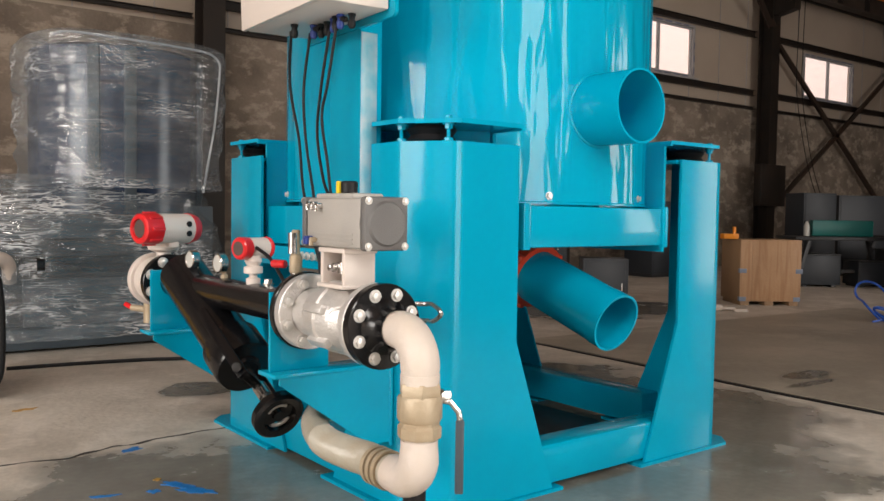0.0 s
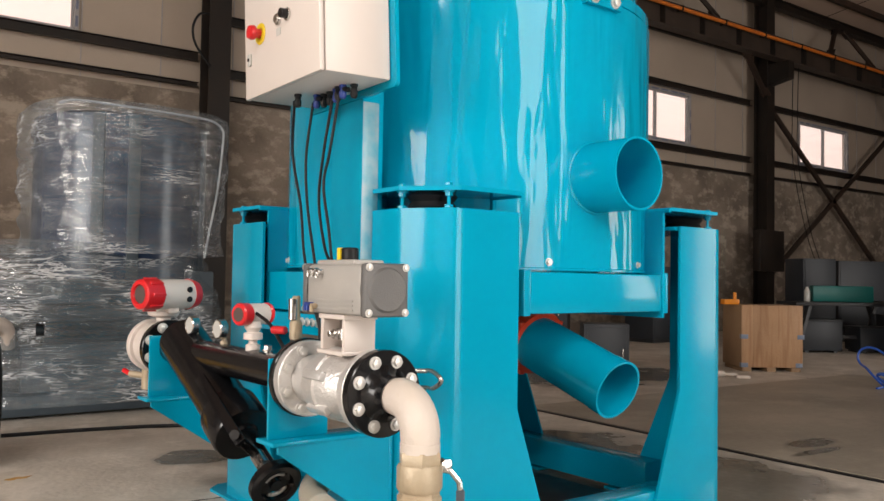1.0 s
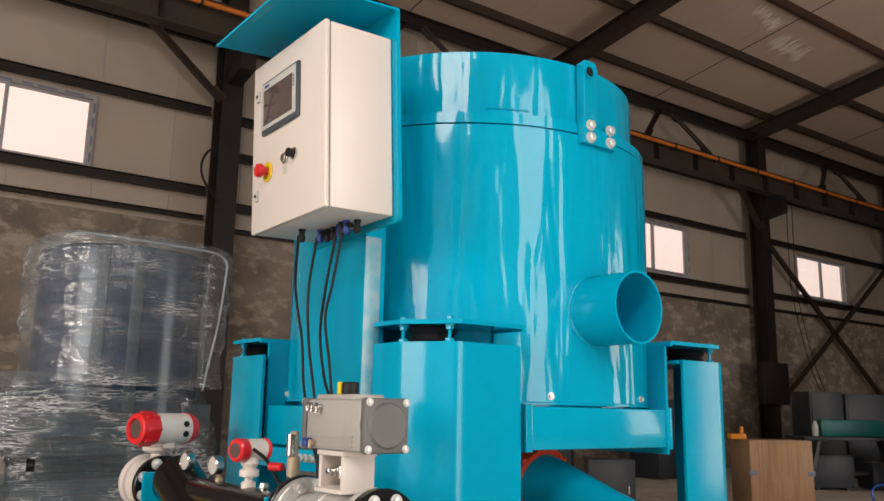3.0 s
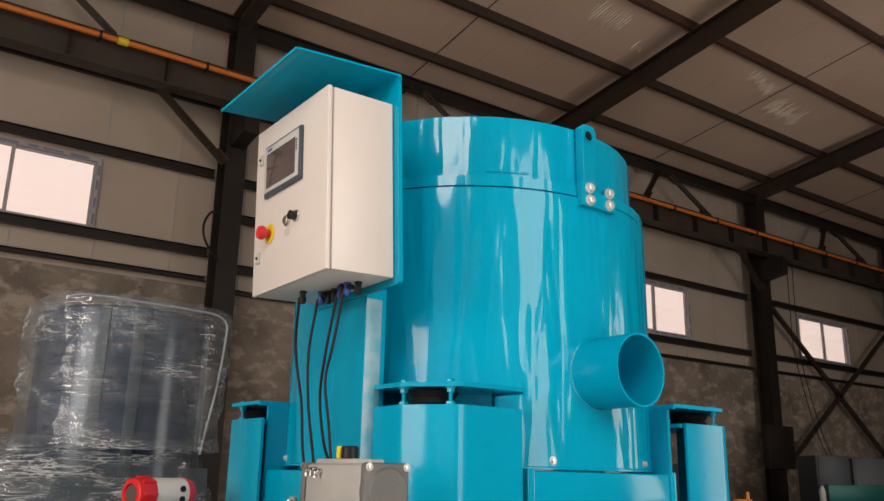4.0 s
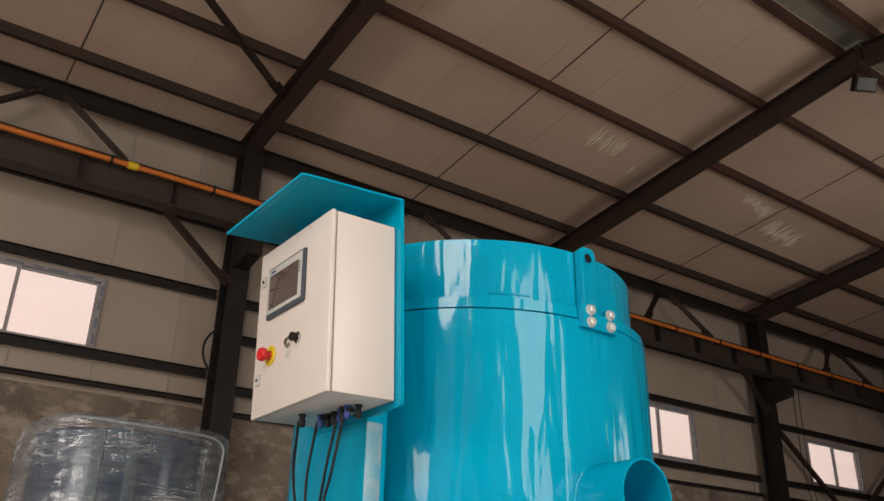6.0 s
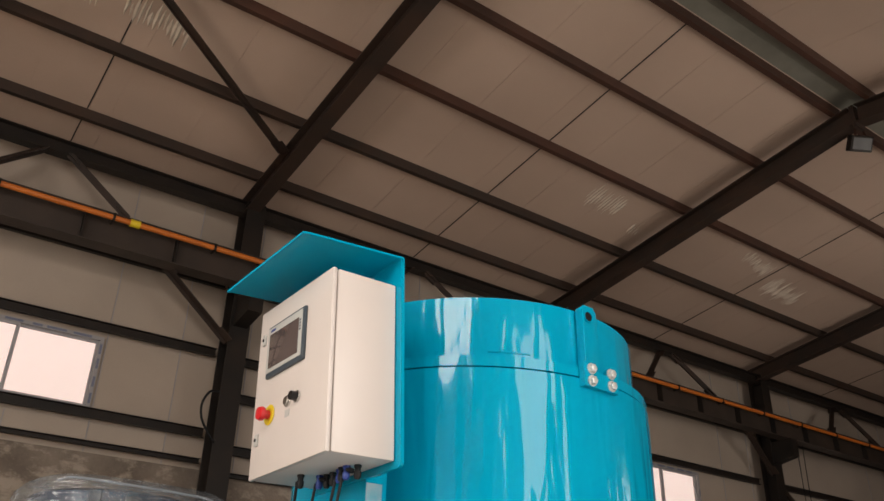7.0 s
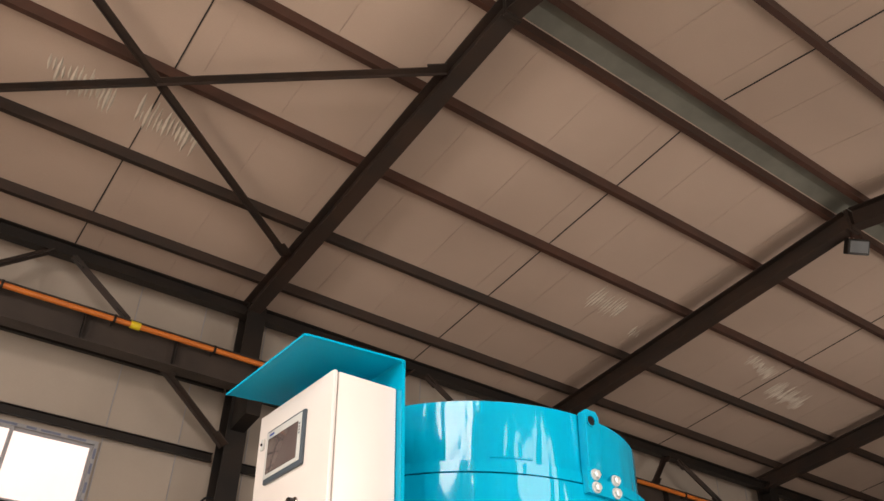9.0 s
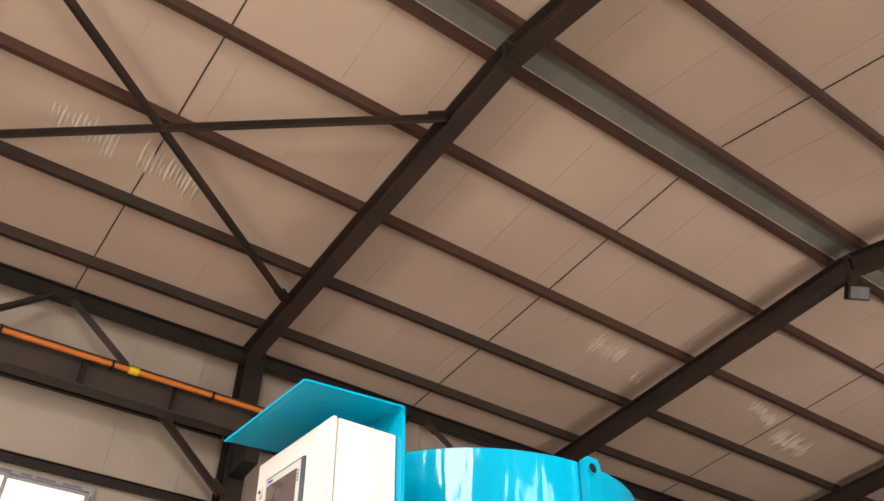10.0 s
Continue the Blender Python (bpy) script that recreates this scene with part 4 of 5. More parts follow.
box(bm, (PU - 0.05, -1.0, 1.026), (PU + 0.05, -0.80, 1.043), 0.006)
for k in range(3):
    box(bm, (PU - 0.071, -1.03, 0.905 + k * 0.012), (PU + 0.071, -0.80, 0.909 + k * 0.012))
act = part("actuator", bm, M_GREY, valve, "grey cast aluminium pneumatic actuator")
for v0, v1 in ((-1.062, -1.09), (-0.778, -0.75)):
    bm = BM()
    box(bm, (PU - 0.07, min(v0, v1), 0.890), (PU + 0.07, max(v0, v1), 1.033), 0.01)
    lathe(bm, [(0, 0.035), (0.055, 0.035), (0.066, 0.022), (0.068, 0)], frame_of((PU, v0, 0.962), (PU, v1 + (v1 - v0), 0.962)), 36)
    part("end_cap", bm, M_GREYDK, act, "dark grey end cap")
    for a in (-1, 1):
        for c in (-1, 1):
            bm = BM()
            hexbolt(bm, (PU + a * 0.058, v1, 0.962 + c * 0.06), (0, -1 if v1 < v0 else 1, 0), 0.008, 0.008)
            part("cap_screw", bm, M_STEEL, act)
bm = BM()
rod(bm, (PU, -0.90, 1.042), (PU, -0.90, 1.078), 0.024, 20, bevel=0.004)
part("indicator", bm, M_RUBBER, act)
bm = BM()
box(bm, (PU - 0.024, -0.884, 1.043), (PU - 0.012, -0.866, 1.078), 0.003)
part("indicator_flag", bm, M_YELLOW, act)
for v, z, mt in ((-0.815, 1.012, M_CHROME), (-0.84, 1.012, M_CHROME), (-0.865, 1.008, M_CHROME), (-0.80, 0.915, M_BLUE), (-0.815, 0.915, M_BLUE), (-0.835, 0.912, M_BRASS)):
    bm = BM()
    rod(bm, (PU - 0.066, v, z), (PU - 0.086, v, z), 0.008, 10), rod(bm, (PU - 0.084, v, z), (PU - 0.084, v, z - 0.016), 0.006, 8)
    part("air_fitting", bm, mt, act)

# pipework in front of the valve
EV = -1.245
bm = BM()
path = [along(-1.125)] + [Vector((PU, -1.16 - 0.085 * math.sin(radians(a)), PZ - 0.085 * (1 - math.cos(radians(a))))) for a in range(0, 91, 10)] + [along(EV, 0.565)]
rr = [0.046] + [0.05] * 10 + [0.044]
sweep(bm, path, rr, 28)
line = part("drop_pipe", bm, M_PIPE, machine, "off-white threaded elbow and drop pipe")
for z, r, h in ((0.578, 0.05, 0.012), (0.405, 0.047, 0.02)):
    bm = BM()
    lathe(bm, [(0.03, z - h), (r, z - h), (r, z + h), (0.03, z + h)], Matrix.Translation((PU, EV, 0)), 28)
    part("pipe_collar", bm, M_PIPE, line)
bm = BM()
rod(bm, along(EV, 0.37), along(EV, 0.44), 0.044, 28)
part("pipe_nipple", bm, M_PIPE, line)
bm = BM()
lathe(bm, [(0.04, 0.43), (0.054, 0.43), (0.056, 0.436), (0.056, 0.458), (0.051, 0.464), (0.051, 0.475)], Matrix.Translation((PU, EV, 0)), 8)
lathe(bm, [(0.04, 0.47), (0.053, 0.472), (0.057, 0.48), (0.057, 0.53), (0.053, 0.538), (0.04, 0.54)], Matrix.Translation((PU, EV, 0)), 10)
lathe(bm, [(0.051, 0.53), (0.055, 0.54), (0.055, 0.565), (0.052, 0.57), (0.04, 0.57)], Matrix.Translation((PU, EV, 0)), 6)
part("brass_valve", bm, M_BRASS, line, "worn brass quarter-turn valve")
bm = BM()
sweep(bm, [along(EV, 0.41), along(EV, 0.382)] + [Vector((PU, EV + 0.07 * (1 - math.cos(radians(a))), 0.382 - 0.07 * math.sin(radians(a)))) for a in range(10, 91, 10)] + [along(-1.13, 0.312)],
      [0.047, 0.05] + [0.051] * 9 + [0.048], 28)
part("lower_elbow", bm, M_PIPE, line)
bm = BM()
sweep(bm, [(PU + 0.05, EV - 0.01, 0.52), (PU + 0.075, EV - 0.03, 0.515), (PU + 0.09, EV - 0.045, 0.49), (PU + 0.092, EV - 0.048, 0.47)], 0.008, 8)
hexbolt(bm, (PU + 0.055, EV - 0.01, 0.53), (1, -0.3, 0), 0.014, 0.03)
hnd = part("lever_stem", bm, M_CHROME, line)
bm = BM()
box(bm, (-0.005, -0.011, -0.19), (0.005, 0.011, 0), 0.004, Matrix.Translation((PU + 0.092, EV - 0.048, 0.47)) @ pose(0, 0, 0, 0, 0, 50))
part("lever_grip", bm, M_FRAMEDK, line, "dark blue sleeved lever handle")
bm = BM()
hp = smooth_path([(-1.17, -1.15, 0.312), (-1.17, -1.08, 0.311), (-1.165, -1.01, 0.314), (-1.155, -0.892, 0.303), (-1.14, -0.755, 0.293), (-1.11, -0.63, 0.295), (-1.07, -0.541, 0.312), (-1.02, -0.504, 0.332), (-0.96, -0.501, 0.333), (-0.87, -0.502, 0.317)], 16)
n = len(hp)
sweep(bm, hp, [0.045 + (0.0026 * (-1) ** i if n * 0.06 < i < n * 0.5 else 0.0) for i in range(n)], 24)
hose = part("suction_hose", bm, M_HOSE, machine, "ribbed cloudy plastic water hose")
for v in (-1.115, -1.09, -1.065):
    bm = BM()
    pipe(bm, (PU, v, 0.3115), (PU, v + 0.014, 0.311), 0.053, 0.046, 28)
    part("hose_clip", bm, M_BRASS, hose)
bm = BM()
rod(bm, (PU + 0.02, -1.20, 0.0), (PU + 0.02, -1.20, 0.28), 0.03, 16)
part("prop", bm, M_RUBBER, machine, "black prop under the elbow")

# brackets that carry the line: upright plate, shelf and gusset
for v, tip in ((-0.60, -1.275), (0.47, -1.29)):
    bm = BM()
    box(bm, (PU - 0.095, v - 0.007, 0.50), (PU + 0.11, v + 0.007, 0.745), 0.003)
    br = part("pipe_bracket", bm, M_TEAL, machine)
    bm = BM()
    box(bm, (tip, v - 0.06, 0.486), (-0.852, v + 0.055, 0.5), 0.003)
    part("shelf", bm, M_TEAL, br)
    bm = BM()
    prism(bm, [(tip + 0.02, 0.486), (tip + 0.02, 0.465), (-0.93, 0.235), (-0.856, 0.235), (-0.856, 0.486)], v - 0.055, v - 0.045, Y)
    part("gusset", bm, M_TEAL, br)
    bm = BM()
    box(bm, (-0.856, v - 0.055, 0.22), (-0.842, v + 0.07, 0.487), 0.002)
    part("fixing_plate", bm, M_TEAL, br)
    bm = BM()
    hexbolt(bm, (-0.856, v - 0.015, 0.27), (-1, 0, 0), 0.015, 0.018), hexbolt(bm, (-0.856, v - 0.015, 0.46), (-1, 0, 0), 0.015, 0.018)
    part("fixing_bolt", bm, M_STEEL, br)
bm = BM()
box(bm, (-0.866, -0.27, 0.775), (-0.852, 0.30, 0.852), 0.003)
fl = part("cross_plate", bm, M_TEAL, machine)
for v in (-0.19, -0.15, -0.11, -0.07):
    bm = BM()
    hexbolt(bm, (-0.866, v, 0.822), (-1, 0, 0), 0.012, 0.02)
    part("plate_bolt", bm, M_STEEL, fl)
bm = BM()
sweep(bm, smooth_path([(-1.06, -0.96, 0.732), (-1.0, -1.03, 0.735), (-1.0, -1.074, 0.737), (-1.0, -1.108, 0.716), (-1.0, -1.075, 0.692), (-1.0, -1.03, 0.688), (-1.06, -0.96, 0.684)], 8), 0.007, 10)
part("tie_loop", bm, M_CHROME, valve, "bent steel rod loop")

# angled strainer valve with handwheel
s0, s1 = Vector((PU, 0.36, 0.735)), Vector((PU - 0.005, -0.482, 0.335))
d = (s1 - s0).normalized()
bm = BM()
rod(bm, s0, s0 + d * 0.58, 0.093, 32, r2=0.088, bevel=0.004)
strainer = part("angle_valve", bm, M_BLACK, machine, "black painted angled valve with handwheel")
bm = BM()
lathe(bm, [(0.05, 0), (0.1, 0.0), (0.106, 0.01), (0.106, 0.13), (0.1, 0.145), (0.05, 0.15), (0.045, 0.165), (0, 0.165)], frame_of(s0 + d * 0.52, s1), 32)
part("bonnet", bm, M_BLACK, strainer)
bm = BM()
rod(bm, s0 + d * 0.62, s1 + d * 0.01, 0.014, 14), rod(bm, s0 + d * 0.78, s0 + d * 0.84, 0.024, 16)
part("spindle", bm, M_CHROME, strainer)
side = d.cross(Vector((0, 0, 1))).normalized()
up = side.cross(d).normalized()
for k in (-1, 1):
    bm = BM()
    o = (side * 0.72 + up * 0.70) * 0.122 * k
    bar(bm, s0 + d * 0.42 + o, s0 + d * 0.82 + o, 0.036, 0.02, 0.003, up=o)
    rod(bm, s0 + d * 0.78 + o * 1.0, s0 + d * 0.80 + o * 1.25, 0.016, 12)
    part("yoke_bar", bm, M_BLACK, strainer)
bm = BM()
o = (side * 0.72 + up * 0.70) * 0.112
bar(bm, s0 + d * 0.79 - o, s0 + d * 0.79 + o, 0.03, 0.016, 0.003, up=d)
part("yoke_bridge", bm, M_BLACK, strainer)
bm = BM()
w = frame_of(s1, s1 + d)
lathe(bm, [(0.055, -0.02), (0.076, -0.022), (0.085, -0.012), (0.085, 0.012), (0.076, 0.022), (0.055, 0.02)], w, 36, close=True)
rod(bm, w @ Vector((0, 0, -0.015)), w @ Vector((0, 0, 0.015)), 0.02, 16)
for a in (20, 200):
    q = w @ pose(0, 0, 0, 0, 0, a)
    box(bm, (0.012, -0.024, -0.012), (0.062, 0.024, 0.008), 0.003, q)
part("handwheel", bm, M_BLACK, strainer)
bm = BM()
for a in (110, 290):
    sweep(bm, [w @ Vector((0.04 * math.cos(radians(a + k)), 0.04 * math.sin(radians(a + k)), 0.004)) for k in range(-50, 51, 10)], 0.007, 8)
part("wheel_mark", bm, W_EDGE, strainer)

# flow meter
meter = disc("flow_meter", 0.565, 0.67, 0.098, M_WHITE, machine, "cream flow meter with red-capped transmitter head")
disc("meter_flange", 0.495, 0.53, 0.116, M_BLACK, meter)
disc("meter_end_flange", 0.67, 0.71, 0.113, M_WHITE, meter)
disc("meter_front_flange", 0.533, 0.565, 0.113, M_WHITE, meter)
bolt_ring(0.495, -1, 0.09, 8, 0.016, meter)
MV = 0.585
bm = BM()
lathe(bm, [(0.055, 0.765), (0.03, 0.79), (0.03, 0.81), (0.062, 0.822), (0.066, 0.838), (0.05, 0.85), (0.03, 0.87)], Matrix.Translation((PU, MV, 0)), 28)
part("neck", bm, M_WHITE, meter)
hd = Vector((0.92, 0.30, 0)).normalized()


def head(c, length, r, parent):
    """A round transmitter housing with red screw caps and a window."""
    bm = BM()
    rod(bm, c - hd * length * 0.22, c + hd * length * 0.40, r, 32, bevel=r * 0.08)
    box(bm, (-r * 0.4, -r * 0.4, -r * 1.3), (r * 0.4, r * 0.4, 0), r * 0.15, Matrix.Translation(c + hd * length * 0.1))
    hb = part("housing", bm, M_WHITE, parent)
    bm = BM()
    m = frame_of(c - hd * length * 0.2, c - hd * length)
    lathe(bm, [(r * 0.6, 0), (r * 1.04, 0), (r * 1.06, length * 0.1), (r * 0.98, length * 0.28), (r * 0.86, length * 0.3), (r * 0.66, length * 0.3), (r * 0.62, length * 0.26), (0, length * 0.26)], m, 24)
    part("front_cap", bm, M_RED, parent, "red screw cap")
    for k in range(8):
        bm = BM()
        box(bm, (r * 0.98, -r * 0.1, 0), (r * 1.12, r * 0.1, length * 0.22), r * 0.03, m @ pose(0, 0, 0, 0, 0, k * 45))
        part("cap_rib", bm, M_RED, parent)
    bm = BM()
    rod(bm, m @ Vector((0, 0, length * 0.262)), m @ Vector((0, 0, length * 0.27)), r * 0.6, 24)
    part("display_glass", bm, M_GLASS, parent)
    bm = BM()
    lathe(bm, [(0, length * 0.16), (r * 0.9, length * 0.14), (r * 1.05, length * 0.02), (r * 1.05, 0), (0, 0)], frame_of(c + hd * length * 0.38, c + hd * length), 24)
    part("rear_cap", bm, M_RED, parent)
    s = hd.cross(Vector((0, 0, 1)))
    for z in (-0.32, 0.32):
        bm = BM()
        q = c + hd * length * 0.25 + s * r * 0.92 + Vector((0, 0, z * r))
        rod(bm, q, q + s * r * 0.16, r * 0.2, 14, bevel=r * 0.03)
        part("plug", bm, M_RUBBER, parent)


head(Vector((PU - 0.015, 0.51, 0.912)), 0.27, 0.062, meter)
bm = BM()
rod(bm, (PU - 0.02, 0.70, 0.60), (PU - 0.02, 0.70, 0.50), 0.026, 14), rod(bm, (PU - 0.02, 0.70, 0.555), (PU - 0.07, 0.78, 0.56), 0.014, 10)
part("drain_cock", bm, M_BRASS, meter)
bm = BM()
rod(bm, (PU - 0.07, 0.78, 0.56), (PU - 0.085, 0.82, 0.572), 0.011, 10)
part("cock_handle", bm, M_RED, meter)

# pressure transmitter, gauges, relief valve on the manifold
bm = BM()
lathe(bm, [(0, 0.735), (0.024, 0.735), (0.024, 0.76), (0.014, 0.765), (0.014, 0.775), (0.032, 0.78), (0.032, 0.80), (0.02, 0.805), (0.03, 0.82), (0.024, 0.84)], Matrix.Translation((PU, -0.285, 0)), 20)
trans = part("pressure_transmitter", bm, M_WHITE, manifold, "cream pressure transmitter with red cap")
bm = BM()
c = Vector((PU, -0.275, 0.864))
rod(bm, c - hd * 0.02, c + hd * 0.058, 0.036, 28, bevel=0.003)
for a, b, mt in ((-0.02, -0.062, M_RED), (0.058, 0.075, M_RED)):
    b2 = BM()
    rod(b2, c + hd * a, c + hd * b, 0.038, 24, bevel=0.005)
    part("transmitter_cap", b2, mt, manifold)
b2 = BM()
rod(b2, c - hd * 0.0615, c - hd * 0.063, 0.024, 20)
part("transmitter_window", b2, M_GLASS, manifold)
part("transmitter_body", bm, M_WHITE, manifold)
bm = BM()
sweep(bm, smooth_path([c + hd * 0.03 + Vector((-0.03, -0.02, 0.01)), (PU, -0.40, 0.84), (PU, -0.48, 0.79), (PU, -0.53, 0.75)], 8), 0.006, 8)
part("transmitter_cable", bm, M_RUBBER, manifold)
for v in (0.22, -0.045):
    c = Vector((PU, v, 0.80))
    f = Vector((-0.92, 0.0, 0.0)) + Vector((0, -0.38, 0)) * (0.2)
    f.normalize()
    bm = BM()
    lathe(bm, [(0, 0), (0.033, 0), (0.036, 0.004), (0.036, 0.028), (0.033, 0.032), (0.031, 0.028), (0, 0.028)], frame_of(c, c + f), 28)
    g = part("pressure_gauge", bm, M_CHROME, manifold, "small steel pressure gauge")
    bm = BM()
    rod(bm, c + f * 0.0282, c + f * 0.0288, 0.03, 24)
    part("gauge_face", bm, M_DIAL, manifold)
    bm = BM()
    rod(bm, (PU + 0.0, v, 0.73), (PU, v, 0.77), 0.009, 10), hexbolt(bm, (PU, v, 0.738), (0, 0, 1), 0.014, 0.02)
    part("gauge_stem", bm, M_BRASS, manifold)
bm = BM()
lathe(bm, [(0, 0.80), (0.018, 0.80), (0.02, 0.806), (0.02, 0.85), (0.016, 0.858), (0.013, 0.86), (0.013, 0.93), (0.010, 0.934), (0, 0.934)], Matrix.Translation((PU, -0.588, 0)), 10)
part("relief_valve", bm, M_BRASS, manifold, "brass relief valve")
bm = BM()
rod(bm, (PU, -0.588, 0.76), (PU, -0.588, 0.80), 0.013, 12)
part("relief_nipple", bm, M_CHROME, manifold)
bm = BM()
rod(bm, (PU - 0.01, -0.588, 0.86), (PU - 0.01, -0.588, 0.925), 0.0145, 14)
part("relief_stem", bm, M_CHROME, manifold)
bm = BM()
rod(bm, (PU - 0.015, -0.55, 0.825), (PU - 0.035, -0.50, 0.825), 0.013, 12, bevel=0.003)
part("relief_handle", bm, M_RED, manifold)
bm = BM()
rod(bm, (PU, -0.40, 0.73), (PU, -0.40, 0.75), 0.014, 12), hexbolt(bm, (PU, -0.40, 0.75), (0, 0, 1), 0.014, 0.018)
part("plug_fitting", bm, M_CHROME, manifold)

# ---- the wrapped machine ----
M_NAVY = material("dark_navy_paint", (0.022, 0.04, 0.085), 0.22, dark=(0.02, 0.028, 0.05), scale=2, mix=0.6, bump=0.05, coat=0.2)
M_SLATE = material("slate_grey_paint", (0.062, 0.082, 0.10), 0.45, scale=3, bump=0.05)


def film_material(name, low, veil_lo, veil_hi, width, strength, milk):
    """Stretch film: clear with a milky veil, white lines painted as glints along the wrap's creases, and a crumpled
    gloss.
    """
    m = bpy.data.materials.new(name)
    m.use_nodes = True
    nt = m.node_tree
    nt.nodes.remove(nt.nodes["Principled BSDF"])
    out = nt.nodes["Material Output"]
    tc = nt.nodes.new("ShaderNodeTexCoord")

    def clouds(size, turn, scale, detail, distortion):
        mp = nt.nodes.new("ShaderNodeMapping")
        mp.inputs["Scale"].default_value, mp.inputs["Rotation"].default_value = size, turn
        nt.links.new(tc.outputs["Object"], mp.inputs["Vector"])
        n = nt.nodes.new("ShaderNodeTexNoise")
        n.inputs["Scale"].default_value, n.inputs["Detail"].default_value, n.inputs["Distortion"].default_value = scale, detail, distortion
        nt.links.new(mp.outputs[0], n.inputs["Vector"])
        return n.outputs["Fac"]

    def span(value, lo, hi, to_lo, to_hi):
        r = nt.nodes.new("ShaderNodeMapRange")
        for k, v in (("From Min", lo), ("From Max", hi), ("To Min", to_lo), ("To Max", to_hi)):
            r.inputs[k].default_value = v
        nt.links.new(value, r.inputs["Value"])
        return r.outputs[0]

    def calc(op, a, b):
        n = nt.nodes.new("ShaderNodeMath")
        n.operation = op
        for k, v in enumerate((a, b)):
            if isinstance(v, float):
                n.inputs[k].default_value = v
            else:
                nt.links.new(v, n.inputs[k])
        return n.outputs[0]

    def glint_lines(value, width):
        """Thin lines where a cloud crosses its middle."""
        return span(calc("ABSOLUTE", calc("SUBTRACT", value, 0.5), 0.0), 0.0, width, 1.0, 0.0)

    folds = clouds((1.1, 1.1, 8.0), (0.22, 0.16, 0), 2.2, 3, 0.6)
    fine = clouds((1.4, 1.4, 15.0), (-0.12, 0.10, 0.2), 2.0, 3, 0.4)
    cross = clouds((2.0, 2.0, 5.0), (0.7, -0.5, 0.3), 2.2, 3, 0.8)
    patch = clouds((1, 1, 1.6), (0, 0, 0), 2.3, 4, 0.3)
    lines = calc("MAXIMUM", calc("MAXIMUM", glint_lines(folds, width), glint_lines(fine, width * 1.4)), calc("MULTIPLY", glint_lines(cross, 0.012), 0.8))
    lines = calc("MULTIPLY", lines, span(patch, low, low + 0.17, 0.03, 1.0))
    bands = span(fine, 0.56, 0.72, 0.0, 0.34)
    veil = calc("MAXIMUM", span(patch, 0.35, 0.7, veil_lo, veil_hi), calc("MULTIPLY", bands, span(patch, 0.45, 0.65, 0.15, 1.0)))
    bp = nt.nodes.new("ShaderNodeBump")
    bp.inputs["Strength"].default_value, bp.inputs["Distance"].default_value = 1.0, 0.035
    nt.links.new(calc("ADD", folds, calc("MULTIPLY", fine, 0.5)), bp.inputs["Height"])
    clear = nt.nodes.new("ShaderNodeBsdfTransparent")
    clear.inputs[0].default_value = (0.90, 0.93, 0.95, 1)
    haze = nt.nodes.new("ShaderNodeBsdfDiffuse")
    haze.inputs[0].default_value = (*milk, 1)
    # white diffuse lines stand in for light glinting off the creases
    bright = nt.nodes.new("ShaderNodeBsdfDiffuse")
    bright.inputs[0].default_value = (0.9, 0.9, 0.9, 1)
    gloss = nt.nodes.new("ShaderNodeBsdfGlossy")
    gloss.inputs["Roughness"].default_value = 0.1
    for n in (haze, gloss):
        nt.links.new(bp.outputs[0], n.inputs["Normal"])

    def blend(fac, a, b):
        n = nt.nodes.new("ShaderNodeMixShader")
        nt.links.new(fac, n.inputs[0])
        nt.links.new(a, n.inputs[1])
        nt.links.new(b, n.inputs[2])
        return n.outputs[0]

    sh = blend(veil, clear.outputs[0], haze.outputs[0])
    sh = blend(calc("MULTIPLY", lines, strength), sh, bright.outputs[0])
    sh = blend(span(folds, 0.42, 0.7, 0.05, 0.2), sh, gloss.outputs[0])
    nt.links.new(sh, out.inputs["Surface"])
    return m


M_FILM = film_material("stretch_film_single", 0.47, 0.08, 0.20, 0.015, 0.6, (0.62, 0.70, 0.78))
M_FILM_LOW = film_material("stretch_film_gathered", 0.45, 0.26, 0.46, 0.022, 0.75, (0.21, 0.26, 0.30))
M_FILMEDGE = material("milky_film_fold", (0.42, 0.45, 0.48), 0.25, scale=8, mix=0.5)
M_DARKSTEEL = material("dark_machine_steel", (0.03, 0.034, 0.04), 0.4, scale=3, mix=0.7, bump=0.05)
WC = (1.62, 7.12)
wrapped = empty("wrapped_machine", pose(*WC, 0), "dark navy machine wrapped in clear stretch film on the floor", "machine")
bm = BM()
lathe(bm, [(0, 0.95), (0.625, 0.95), (0.625, 1.9), (0.645, 1.9), (0.645, 1.93), (0.625, 1.93), (0.625, 2.02), (0.645, 2.02), (0.645, 2.05), (0.625, 2.05), (0.625, 2.15), (0.60, 2.17), (0, 2.17)], Matrix.Translation((0.16, -0.3, 0)), 64)
part("drum", bm, M_NAVY, wrapped)
for a in (-118, -96, -30):
    bm = BM()
    q = Vector((0.16 + 0.632 * math.cos(radians(a)), -0.3 + 0.632 * math.sin(radians(a)), 0))
    box(bm, (-0.04, -0.02, 0.96), (0.04, 0.03, 2.15), 0.008, Matrix.Translation(q) @ pose(0, 0, 0, 0, 0, a + 90))
    part("drum_rib", bm, M_SLATE, wrapped)
bm = BM()
box(bm, (-0.95, -0.93, 0.02), (0.75, 0.70, 0.16), 0.01)
part("base_frame", bm, M_SLATE, wrapped)
for x, y in ((-0.85, -0.8), (0.62, -0.8), (-0.85, 0.6), (0.62, 0.6)):
    bm = BM()
    box(bm, (x - 0.1, y - 0.1, 0.16), (x + 0.1, y + 0.1, 1.02), 0.012)
    part("pillar", bm, M_SLATE, wrapped)
bm = BM()
